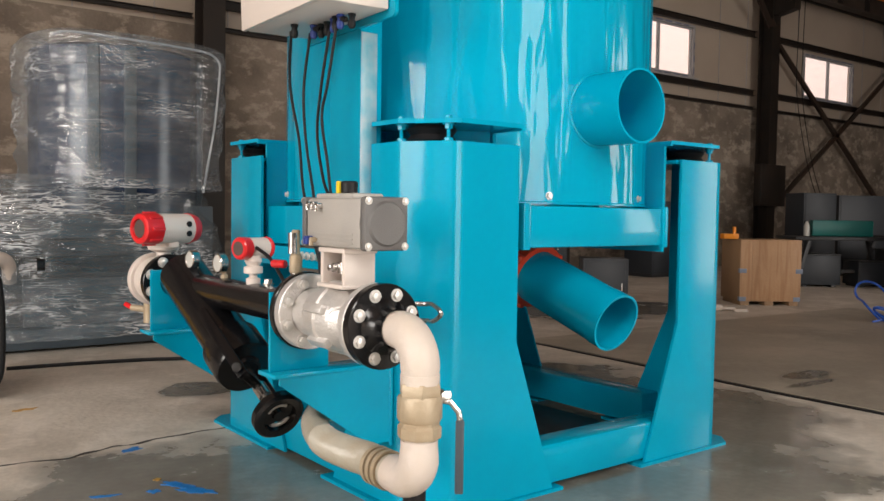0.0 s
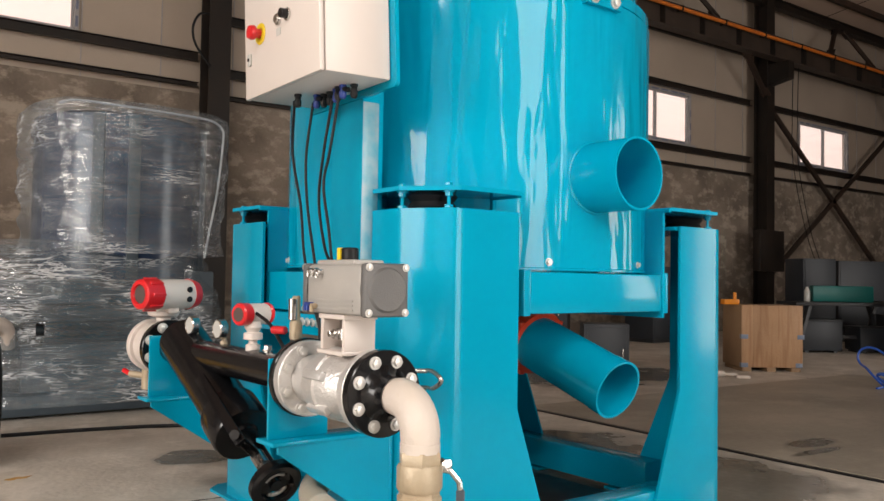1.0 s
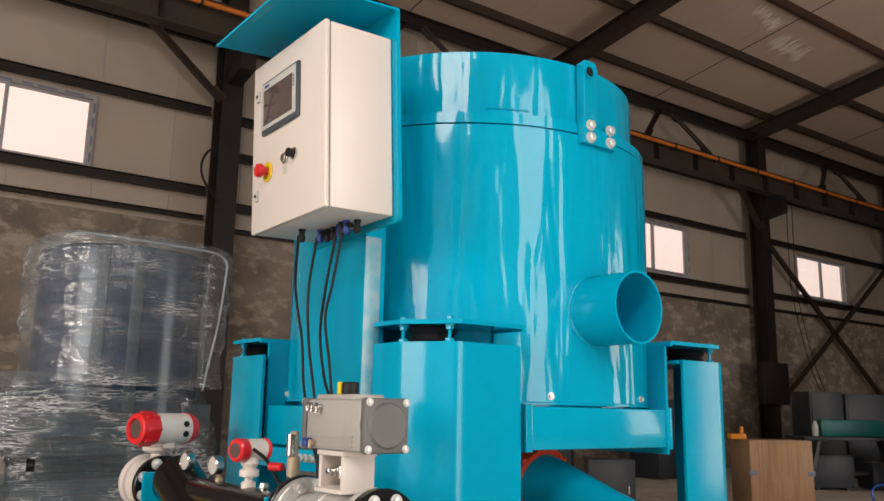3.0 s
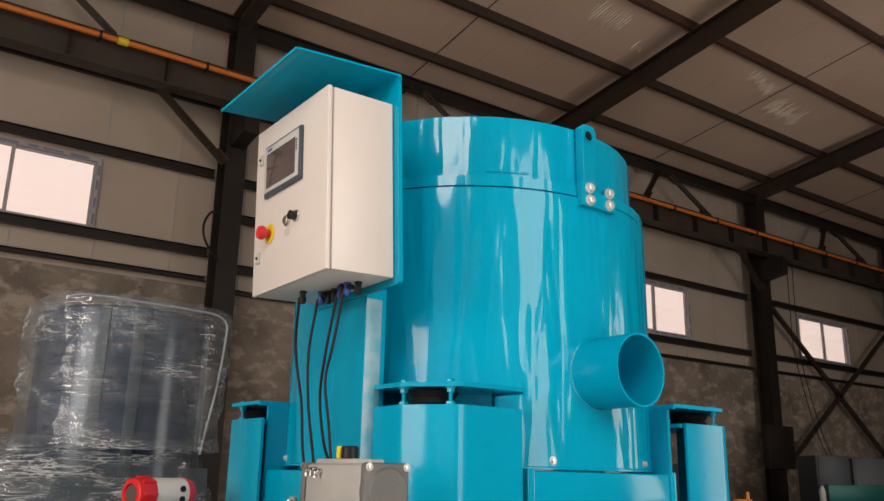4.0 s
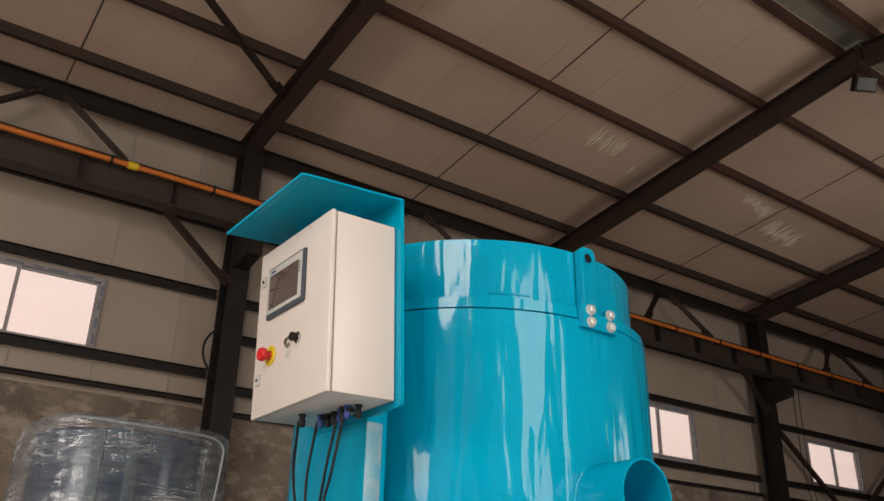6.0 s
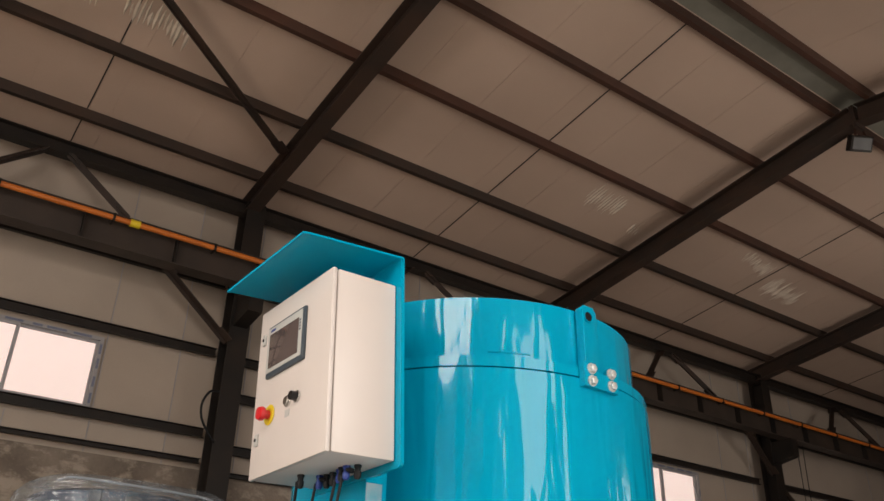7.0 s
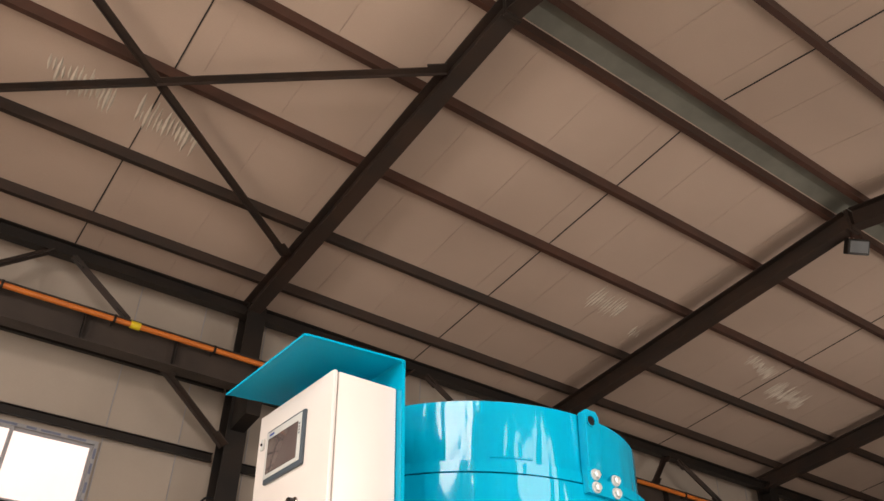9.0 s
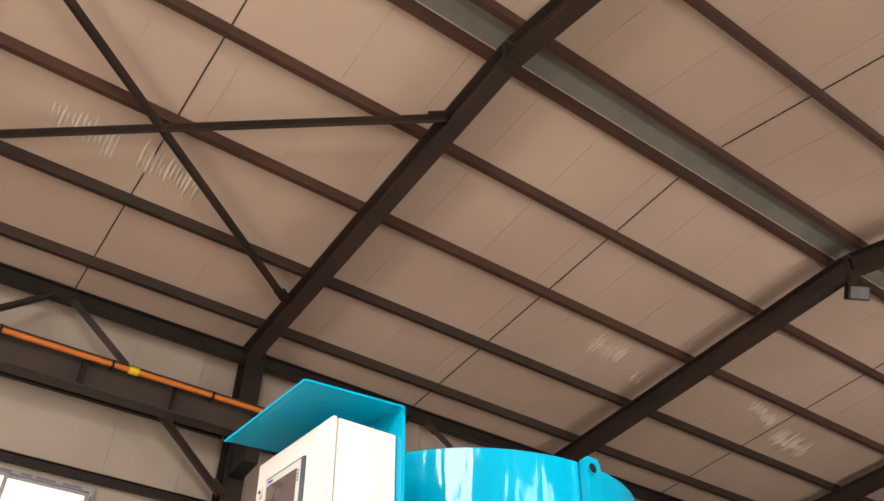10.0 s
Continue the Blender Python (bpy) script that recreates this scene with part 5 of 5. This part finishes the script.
box(bm, (-0.75, -0.86, 0.78), (0.52, -0.76, 0.94), 0.01), box(bm, (0.58, -0.7, 0.78), (0.68, 0.5, 0.94), 0.01)
part("upper_frame", bm, M_SLATE, wrapped)
bm = BM()
box(bm, (-0.82, -0.74, 0.16), (0.55, 0.55, 0.93), 0.01)
part("drive_housing", bm, M_DARKSTEEL, wrapped)
bm = BM()
box(bm, (-0.6, -0.88, 0.17), (0.5, -0.84, 0.5), 0.004, pose(0, 0, 0, 0, 0, 0))
part("skirt_panel", bm, M_SLATE, wrapped)
bm = BM()
sweep(bm, smooth_path([(-0.95, -1.12, 0.62), (-0.8, -1.1, 0.66), (-0.72, -1.05, 0.62), (-0.70, -0.98, 0.5)], 8), 0.045, 20)
part("inlet_pipe", bm, M_PIPE, wrapped)
bm = BM()
rod(bm, (-0.7, -0.97, 0.6), (0.1, -0.97, 0.6), 0.06, 20), rod(bm, (-0.55, -0.97, 0.6), (-0.5, -0.97, 0.6), 0.11, 24)
part("manifold", bm, M_BLACK, wrapped)


def film_shell(profile, cx, cy, square, seed, name, mat):
    bm = BM()
    seg = 110
    rings = []
    prof = []
    for (r0, z0), (r1, z1) in zip(profile, profile[1:]):
        k = max(2, int(abs(z1 - z0) / 0.03))
        prof += [(r0 + (r1 - r0) * i / k, z0 + (z1 - z0) * i / k) for i in range(k)]
    prof.append(profile[-1])
    for r, z in prof:
        ring = []
        for k in range(seg):
            a = 2 * math.pi * k / seg
            c, s = math.cos(a), math.sin(a)
            q = (abs(c) ** square + abs(s) ** square) ** (-1 / square)
            p = Vector((cx + r * q * c, cy + r * q * s, z))
            w = noise.noise(Vector((p.x * 2.5, p.y * 2.5, p.z * 9 + seed))) * 0.035 + noise.noise(Vector((p.x * 9, p.y * 9, p.z * 22 + seed))) * 0.012
            ring.append(bm.verts.new(p + Vector((c, s, 0)) * w))
        rings.append(ring)
    for a, b in zip(rings, rings[1:]):
        for k in range(seg):
            bm.faces.new((a[k], a[(k + 1) % seg], b[(k + 1) % seg], b[k]))
    return part(name, bm, mat, wrapped, "wrinkled clear stretch film")


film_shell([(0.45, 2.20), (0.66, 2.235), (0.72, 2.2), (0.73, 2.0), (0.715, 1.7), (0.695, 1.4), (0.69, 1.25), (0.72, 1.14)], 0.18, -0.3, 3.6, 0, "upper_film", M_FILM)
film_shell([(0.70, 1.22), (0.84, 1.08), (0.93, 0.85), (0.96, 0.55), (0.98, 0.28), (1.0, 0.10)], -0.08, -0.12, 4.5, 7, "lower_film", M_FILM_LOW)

bm = BM()
sweep(bm, smooth_path([(-0.42, -0.92, 2.17), (-0.30, -0.93, 2.205), (0.1, -0.935, 2.2), (0.45, -0.935, 2.19), (0.66, -0.93, 2.175), (0.745, -0.93, 2.12), (0.755, -0.93, 2.02), (0.72, -0.93, 1.65), (0.66, -0.93, 1.3), (0.63, -0.93, 1.12)], 10), 0.009, 8)
part("film_edge", bm, M_FILMEDGE, wrapped, "folded milky edge of the film")

# ---- crate and small things on the floor ----
M_PLY = dented(material("pale_plywood", (0.40, 0.235, 0.125), 0.6, dark=(0.30, 0.165, 0.08), scale=2.5, mix=0.5, fine=0.12, bump=0.15, bump_scale=40, island=0.04), (14, 14, 1.2), 0.1, 0.004)


def grain(m, size, color, amount):
    """Long darker fibres along one way."""
    nt = m.node_tree
    b = nt.nodes["Principled BSDF"]
    tc = next(n for n in nt.nodes if n.type == "TEX_COORD")
    mp = nt.nodes.new("ShaderNodeMapping")
    mp.inputs["Scale"].default_value = size
    nt.links.new(tc.outputs["Object"], mp.inputs["Vector"])
    n = nt.nodes.new("ShaderNodeTexNoise")
    n.inputs["Scale"].default_value, n.inputs["Detail"].default_value, n.inputs["Distortion"].default_value = 1.0, 6, 1.2
    nt.links.new(mp.outputs[0], n.inputs["Vector"])
    r = nt.nodes.new("ShaderNodeMapRange")
    r.inputs["From Min"].default_value, r.inputs["From Max"].default_value, r.inputs["To Max"].default_value = 0.45, 0.68, amount
    nt.links.new(n.outputs["Fac"], r.inputs["Value"])
    mx = nt.nodes.new("ShaderNodeMix")
    mx.data_type = "RGBA"
    mx.inputs["B"].default_value = (*color, 1)
    nt.links.new(b.inputs["Base Color"].links[0].from_socket, mx.inputs["A"])
    nt.links.new(r.outputs[0], mx.inputs["Factor"])
    nt.links.new(mx.outputs["Result"], b.inputs["Base Color"])
    return m


grain(M_PLY, (16, 16, 1.3), (0.25, 0.12, 0.05), 0.6)
M_PLYDK = material("brown_plywood", (0.30, 0.19, 0.105), 0.6, dark=(0.24, 0.14, 0.075), scale=3, mix=0.7, fine=0.12, bump=0.15)
M_CLIP = material("blue_grey_clip", (0.2, 0.24, 0.32), 0.4, 0.3, scale=8)
crate = empty("plywood_crate", Matrix.Translation((8.27, 5.62, 0)) @ pose(0, 0, 0, 0, 0, -35), "closed plywood packing crate with steel corner clips", "crate")
bm = BM()
box(bm, (0.0, 0.012, 0.05), (0.70, 0.6, 0.75), 0.004)
part("crate_body", bm, M_PLYDK, crate)
for a, b in ((0.003, 0.135), (0.137, 0.697)):
    bm = BM()
    box(bm, (a, 0.0, 0.05), (b, 0.011, 0.75), 0.0015)
    part("board", bm, M_PLY, crate)
for x, z in ((0.0, 0.37), (0.64, 0.37), (0.0, 0.05), (0.62, 0.05)):
    bm = BM()
    box(bm, (x - 0.004, -0.004, z), (x + 0.075, 0.05, z + 0.05), 0.002)
    part("clip", bm, M_CLIP, crate)
for x in (0.0, 0.28, 0.56):
    bm = BM()
    box(bm, (x + 0.02, 0.02, 0), (x + 0.12, 0.58, 0.05), 0.003)
    part("skid", bm, M_PLYDK, crate)
bm = BM()
M_ORG = material("orange_plastic", (0.75, 0.25, 0.01), 0.4, scale=5)
box(bm, (-0.09, -0.06, 0), (0.09, 0.06, 0.06), 0.008), rod(bm, (0.06, 0, 0.06), (0.06, 0, 0.14), 0.02, 12)
tagged(part("hand_tool_case", bm, M_ORG, None, m=Matrix.Translation((8.38, 5.85, 0.75)) @ pose(0, 0, 0, 0, 0, -30)), "small orange plastic tool case on the crate", "tool case")

M_BLUEHOSE = material("blue_air_hose", (0.02, 0.10, 0.5), 0.35, scale=5)
loops = []
side_way = Vector((0.81, -0.58, 0))
for k in range(64):
    # one large loop that stands up from the floor, then small tangled ones beside it
    a = -1.4 + k * 0.30
    big = max(0.0, 1 - k / 26)
    r = 0.10 + 0.12 * big + 0.03 * math.sin(k * 0.9)
    mid = Vector((8.02, 4.12, 0)) + side_way * (0.34 * (1 - big) + 0.05 * math.sin(k * 0.5)) + Vector((0.3, 0.4, 0)) * (0.15 * math.sin(k * 0.7))
    loops.append(mid + side_way * r * 1.25 * math.cos(a) + Vector((0.2 * r * math.sin(a), 0.5 * r * math.sin(a), 0.014 + r * 0.92 * (1 + math.sin(a)))))
loops += [loops[-1] + side_way * 0.3 + Vector((0, 0, -loops[-1].z * 0.6 + 0.006)), loops[-1] + side_way * 0.9 + Vector((0.1, 0, -loops[-1].z + 0.014)), loops[-1] + side_way * 2.2 + Vector((0.2, -0.2, -loops[-1].z + 0.014))]
bm = BM()
sweep(bm, smooth_path(loops, 5), 0.011, 8)
tagged(part("air_hose", bm, M_BLUEHOSE), "tangled blue air hose coiled on the floor", "hose")
bm = BM()
sweep(bm, smooth_path([(0.82, 5.6, 0.012), (1.23, 5.56, 0.012), (1.6, 5.49, 0.012), (2.02, 5.38, 0.012), (2.7, 5.5, 0.012), (3.2, 5.9, 0.012)], 10), 0.012, 8)
tagged(part("floor_cable", bm, M_RUBBER), "black power cable lying across the floor", "cable")
bm = BM()
rod(bm, (0, 0, 0.04), (0.16, 0, 0.04), 0.035, 14, bevel=0.006), rod(bm, (0.16, 0, 0.035), (0.3, 0.02, 0.03), 0.015, 10), box(bm, (0.28, -0.05, 0.0), (0.42, 0.06, 0.03), 0.006)
tagged(part("spray_gun", bm, M_PIPE, None, m=Matrix.Translation((7.47, 5.47, 0)) @ pose(0, 0, 0, 0, 0, -40)), "white hose nozzle lying on the floor", "nozzle")
bm = BM()
prism(bm, [(4.38, 4.9), (4.33, 2.6), (4.37, 1.2), (4.34, -0.6), (9.2, -0.6), (9.1, 4.8)], 0.0, 0.010)
M_BOARD = dirty_concrete("brown_floor_board", (0.33, 0.295, 0.24), (0.235, 0.21, 0.17), (0.41, 0.365, 0.30), 0.7, 0.5, 0.15, wet=0.24, pools=((4.93, 2.86, 0.30, 0.10), (4.72, 2.70, 0.25, 0.05)))
tagged(part("floor_board", bm, M_BOARD), "worn brown sheet laid flat over the concrete floor", "floor sheet")
M_SPILL = material("blue_paint_spill", (0.005, 0.17, 0.52), 0.35, scale=20)
M_OCHRE = material("ochre_paint_spill", (0.45, 0.24, 0.03), 0.5, scale=20)


def splash(x, y, rx, ry, turn, seed, mat, label):
    """A thin ragged blot of dried paint."""
    bm = BM()
    pts = []
    for k in range(44):
        a = 2 * math.pi * k / 44
        q = Vector((math.cos(a) * 1.6, math.sin(a) * 1.6, seed))
        r = max(0.25, 0.85 + 0.7 * noise.noise(q) + 0.4 * noise.noise(q * 3.1))
        px, py = rx * r * math.cos(a), ry * r * math.sin(a)
        pts.append((x + px * math.cos(turn) - py * math.sin(turn), y + px * math.sin(turn) + py * math.cos(turn)))
    prism(bm, pts, 0, 0.0015)
    tagged(part("paint_spill", bm, mat), label, "paint spill", "paint spills")


for q in ((0.985, 2.97, 0.030, 0.055, 0.5, 3.0), (1.02, 2.87, 0.085, 0.03, -0.9, 5.0), (0.90, 2.935, 0.03, 0.02, 0.2, 8.0), (0.74, 2.98, 0.05, 0.015, -0.3, 11.0), (0.98, 3.5, 0.05, 0.025, 0.3, 13.0)):
    splash(*q, M_SPILL, "dried blue paint splashed on the concrete floor")
for q in ((0.725, 4.47, 0.06, 0.03, 0.2, 4.0), (0.95, 3.06, 0.02, 0.012, 0.4, 6.0)):
    splash(*q, M_OCHRE, "dried ochre paint spot on the concrete floor")

# cracks in the concrete
def crack(points, w):
    bm = BM()
    pts = smooth_path([(x, y, 0) for x, y in points], 14)
    pts = [p + Vector((0.03 * noise.noise(p * 9), 0.03 * noise.noise(p * 9 + Vector((5, 0, 0))), 0)) for p in pts]
    n = len(pts)
    for a, b, k in zip(pts, pts[1:], range(n)):
        d = (b - a).normalized()
        s = Vector((-d.y, d.x, 0)) * w * max(0.12, 0.55 + 1.1 * noise.noise(a * 14))
        prism(bm, [(a - s).xy, (b - s).xy, (b + s).xy, (a + s).xy], 0.0, 0.0015)
    tagged(part("floor_crack", bm, M_SEAM), "thin dark crack in the concrete floor", "crack", "floor cracks", "structure")


crack([(0.1, 3.5), (0.5, 3.53), (0.7, 3.515), (0.875, 3.56), (1.24, 3.61), (1.45, 3.62), (1.7, 3.7)], 0.011)
crack([(5.2, 3.6), (6.0, 4.2), (7.2, 4.3), (8.4, 4.9)], 0.005)

bm = BM()
prism(bm, [(4.335, 4.9), (4.285, 2.6), (4.325, 1.2), (4.295, -0.6), (4.33, -0.6), (4.36, 1.2), (4.32, 2.6), (4.37, 4.9)], 0.0, 0.008)
tagged(part("edge_strip", bm, M_RUBBER), "thin black strip along the edge of the floor sheet", "edge strip")
bm = BM()
box(bm, (-0.62, -0.62, 0.003), (0.62, 0.62, 0.016), 0.004)
tagged(part("rubber_mat", bm, M_RUBBER, None, m=MACHINE.copy()), "black rubber mat lying under the teal machine", "mat")

# wheeled frame at the side of the wrapped machine
M_YFRAME = material("yellow_frame_paint", (0.55, 0.30, 0.02), 0.45, scale=5)
gen = empty("generator", Matrix.Translation((0.38, 4.75, 0)), "small yellow generator in a black tube frame", "generator")
bm = BM()
sweep(bm, smooth_path([(0.22, 0, 0.06), (0.29, 0, 0.15), (0.29, 0, 0.55), (0.22, 0, 0.64), (-0.22, 0, 0.64), (-0.29, 0, 0.55), (-0.29, 0, 0.15), (-0.22, 0, 0.06), (0.22, 0, 0.06)], 6), 0.02, 10)
part("tube_frame", bm, M_RUBBER, gen)
bm = BM()
sweep(bm, smooth_path([(0.22, 0.4, 0.06), (0.29, 0.4, 0.15), (0.29, 0.4, 0.55), (0.22, 0.4, 0.64), (-0.22, 0.4, 0.64), (-0.29, 0.4, 0.55), (-0.29, 0.4, 0.15), (-0.22, 0.4, 0.06), (0.22, 0.4, 0.06)], 6), 0.02, 10)
part("tube_frame", bm, M_RUBBER, gen)
bm = BM()
box(bm, (-0.24, 0.02, 0.085), (0.25, 0.38, 0.5), 0.02)
part("engine_casing", bm, M_YFRAME, gen)
for x in (-0.18, 0.18):
    bm = BM()
    box(bm, (x - 0.03, 0.0, 0.0), (x + 0.03, 0.4, 0.05), 0.006)
    part("foot", bm, M_RUBBER, gen)

# ---- work area by the far wall ----
M_BENCH = material("grey_steel_bench", (0.03, 0.031, 0.033), 0.5, 0.2, scale=4)
M_LOCKER = material("blue_grey_steel_cabinet", (0.022, 0.026, 0.033), 0.5, scale=2, bump=0.04)
M_DARKGRN = material("dark_green_enamel", (0.008, 0.15, 0.14), 0.4, scale=4)


def bench(at, yaw, l, w, h):
    th = empty("workbench", Matrix.Translation(at) @ pose(0, 0, 0, 0, 0, yaw), "dark steel workbench with splayed legs", "workbench", "workbenches")
    bm = BM()
    box(bm, (-l / 2, -w / 2, h - 0.05), (l / 2, w / 2, h), 0.006)
    part("bench_top", bm, M_BENCH, th)
    for x in (-1, 1):
        for y in (-1, 1):
            bm = BM()
            bar(bm, (x * (l / 2 - 0.02), y * (w / 2 - 0.04), 0), (x * (l / 2 - 0.22), y * (w / 2 - 0.06), h - 0.05), 0.05, 0.05)
            part("leg", bm, M_BENCH, th)
    bm = BM()
    box(bm, (-l / 2 + 0.1, -0.03, 0.2), (l / 2 - 0.1, 0.03, 0.25), 0.004)
    part("stretcher", bm, M_BENCH, th)


def cabinet(at, yaw, w, d, h):
    th = empty("steel_cabinet", Matrix.Translation(at) @ pose(0, 0, 0, 0, 0, yaw), "blue grey steel cabinet standing by the wall", "cabinet", "steel cabinets")
    bm = BM()
    box(bm, (-w / 2, -d / 2, 0.06), (w / 2, d / 2, h), 0.008)
    part("cabinet_body", bm, M_LOCKER, th)
    bm = BM()
    box(bm, (-w / 2 + 0.03, -d / 2 - 0.012, 0.1), (w / 2 - 0.03, -d / 2 - 0.001, h - 0.03), 0.004)
    dr = part("cabinet_front", bm, M_LOCKER, th)
    bm = BM()
    rod(bm, (w * 0.35, -d / 2 - 0.03, h * 0.5), (w * 0.35, -d / 2 - 0.03, h * 0.62), 0.008, 8)
    part("handle", bm, M_CHROME, dr)
    bm = BM()
    box(bm, (-w / 2 + 0.02, -d / 2 + 0.02, 0), (w / 2 - 0.02, d / 2 - 0.02, 0.06))
    part("plinth", bm, M_BENCH, th)


bench((12.0, 6.5, 0), -35, 1.6, 0.7, 0.74)
bench((14.3, 6.3, 0), -30, 1.8, 0.7, 0.74)
cabinet((13.1, 7.6, 0), -25, 0.6, 0.5, 1.42)
cabinet((14.8, 7.7, 0), -25, 1.1, 0.5, 1.42)
cabinet((16.2, 7.2, 0), -25, 0.9, 0.6, 1.44)
cabinet((5.85, 5.45, 0), -38, 0.42, 0.3, 0.6)
cabinet((8.2, 9.0, 0), -38, 0.9, 0.5, 1.0)
cabinet((11.5, 9.2, 0), 0, 1.6, 0.6, 1.25)
bm = BM()
box(bm, (-0.42, -0.15, 0), (0.42, 0.15, 0.24), 0.02)
tagged(part("green_tool_chest", bm, M_DARKGRN, None, m=Matrix.Translation((12.22, 6.6, 0.74)) @ pose(0, 0, 0, 0, 0, -50)), "dark green tool chest on the workbench", "tool chest")
bm = BM()
lathe(bm, [(0, 0), (0.04, 0), (0.043, 0.015), (0.043, 0.15), (0.025, 0.19), (0.016, 0.22), (0, 0.22)], None, 18)
tagged(part("spray_bottle", bm, M_DIAL, None, m=Matrix.Translation((11.72, 6.85, 0.74))), "pale plastic bottle on the workbench", "bottle")
# dark rimmed blocks added to deepen the shade under the workbenches
for x, y, w, h in ((11.75, 6.75, 0.62, 0.46), (12.45, 6.3, 0.5, 0.36), (14.0, 6.5, 0.7, 0.5), (14.75, 6.1, 0.5, 0.4)):
    block_th = empty("shade_block", Matrix.Translation((x, y, 0)) @ pose(0, 0, 0, 0, 0, -33), "dark block added as the shade under the workbench", "parts bin", "parts bins")
    bm = BM()
    box(bm, (-w / 2, -0.22, 0.03), (w / 2, 0.22, h), 0.01)
    part("block_body", bm, M_LOCKER, block_th)
    bm = BM()
    box(bm, (-w / 2 - 0.012, -0.232, h), (w / 2 + 0.012, 0.232, h + 0.025), 0.006)
    part("block_rim", bm, M_BENCH, block_th)
    for k in (-1, 1):
        bm = BM()
        box(bm, (k * w * 0.35 - 0.03, -0.2, 0), (k * w * 0.35 + 0.03, 0.2, 0.03))
        part("block_skid", bm, M_BENCH, block_th)
reel = empty("cable_reel", Matrix.Translation((12.6, 5.35, 0)), "large dark cable reel standing on the floor", "cable reel")
for y in (-0.3, 0.26):
    bm = BM()
    lathe(bm, [(0, 0), (0.62, 0), (0.64, 0.02), (0.62, 0.04), (0, 0.04)], Matrix.Translation((0, y + 0.04, 0.64)) @ pose(0, 0, 0, 90, 0, 0), 40)
    part("reel_flange", bm, M_RUBBER, reel)
bm = BM()
rod(bm, (0, -0.26, 0.64), (0, 0.26, 0.64), 0.42, 36)
part("cable_winding", bm, M_RUBBER, reel)

box_th = empty("switch_box", Matrix.Translation((15.45, COL_Y - 0.2, 0)), "dark electrical switch box on a stand beside the column", "switch box")
bm = BM()
box(bm, (-0.32, -0.15, 1.25), (0.55, 0.02, 2.1), 0.01)
part("enclosure", bm, M_IRON, box_th)
for x in (-0.26, 0.46):
    bm = BM()
    bar(bm, (x, -0.06, 0), (x, -0.06, 1.25), 0.05, 0.05)
    part("stand_leg", bm, M_IRON, box_th)
bm = BM()
sweep(bm, smooth_path([(3.62, COL_Y - 0.17, 4.25), (3.5, COL_Y - 0.18, 4.22), (3.42, COL_Y - 0.18, 4.05), (3.45, COL_Y - 0.18, 3.85), (3.6, COL_Y - 0.17, 3.65), (3.66, COL_Y - 0.165, 3.6)], 8), 0.016, 8)
tagged(part("wall_cable", bm, M_RUBBER), "loop of black cable fixed to the column", "cable")
for x in (16.15, 16.35):
    bm = BM()
    sweep(bm, smooth_path([(x, 9.75, 5.6), (x + 0.05, 9.8, 4.5), (x + 0.25, 9.9, 3.6), (x + 0.9, 10.0, 2.2), (x + 1.6, 10.05, 1.2)], 8), 0.008, 6)
    tagged(part("hanging_wire", bm, M_RUBBER), "thin wire hanging from the crane bracket", "wire", "hanging wires")

flood = empty("floodlight", Matrix.Translation((10.0, 4.27, 7.78)), "switched-off grey floodlight under the rafter", "floodlight")
bm = BM()
box(bm, (-0.16, -0.06, -0.24), (0.16, 0.06, -0.02), 0.015, pose(0, 0, 0, 35, 0, -30))
lamp = part("lamp_housing", bm, M_IRON, flood)
bm = BM()
box(bm, (-0.13, -0.068, -0.21), (0.13, -0.061, -0.05), 0, pose(0, 0, 0, 35, 0, -30))
part("lamp_glass", bm, M_GREYDK, flood)
bm = BM()
bar(bm, (-0.18, 0, -0.1), (-0.1, 0, 0.25), 0.03, 0.01), bar(bm, (0.18, 0, -0.1), (0.0, 0, 0.25), 0.03, 0.01)
part("lamp_bracket", bm, M_RUST, flood)

# loose shiny film under the roof sheets, its glints put into a pale base colour
M_FOIL = material("creased_film_glints", (0.80, 0.70, 0.58), 0.2, dark=(0.56, 0.46, 0.37), scale=9, mix=0.6, rough_var=0.08, spec=0.9)


def roof_film(x, y, lx, ly):
    """A few narrow loose folds of film, side by side, each of its own length, drawn as streaks of glint."""
    bm = BM()
    rnd = random.Random(int(x * 10))
    n = int(lx / 0.055)
    for i in range(n):
        xx = x + lx * (i / n - 0.5)
        l = ly * rnd.uniform(0.3, 1.0)
        yy = y + rnd.uniform(-0.12, 0.12) * ly + 0.12 * (i / n - 0.5)
        w = rnd.uniform(0.012, 0.03)
        line = []
        for j in range(7):
            v = yy + l * (j / 6 - 0.5)
            line.append((xx + 0.02 * (j / 6 - 0.5) + 0.006 * noise.noise(Vector((i, j, x))), v, rafter_z(v) + 0.297, w * math.sin(math.pi * (j + 0.3) / 6.6)))
        rows = [[bm.verts.new((a - h, b, c)), bm.verts.new((a, b, c - h * 0.7)), bm.verts.new((a + h, b, c))] for a, b, c, h in line]
        for p, q in zip(rows, rows[1:]):
            for k in range(2):
                bm.faces.new((p[k], p[k + 1], q[k + 1], q[k]))
    tagged(part("roof_film", bm, M_FOIL), "creased shiny film stuck under the roof sheet, its glints as pale strips", "film", "roof film patches", "stuff")


for q in ((8.55, 7.65, 0.75, 0.6), (9.55, 8.0, 0.25, 0.3), (12.3, 7.55, 0.9, 0.5), (13.6, 7.95, 1.1, 0.6), (0.45, 7.8, 0.8, 0.5), (1.5, 7.9, 0.8, 0.5)):
    roof_film(*q)
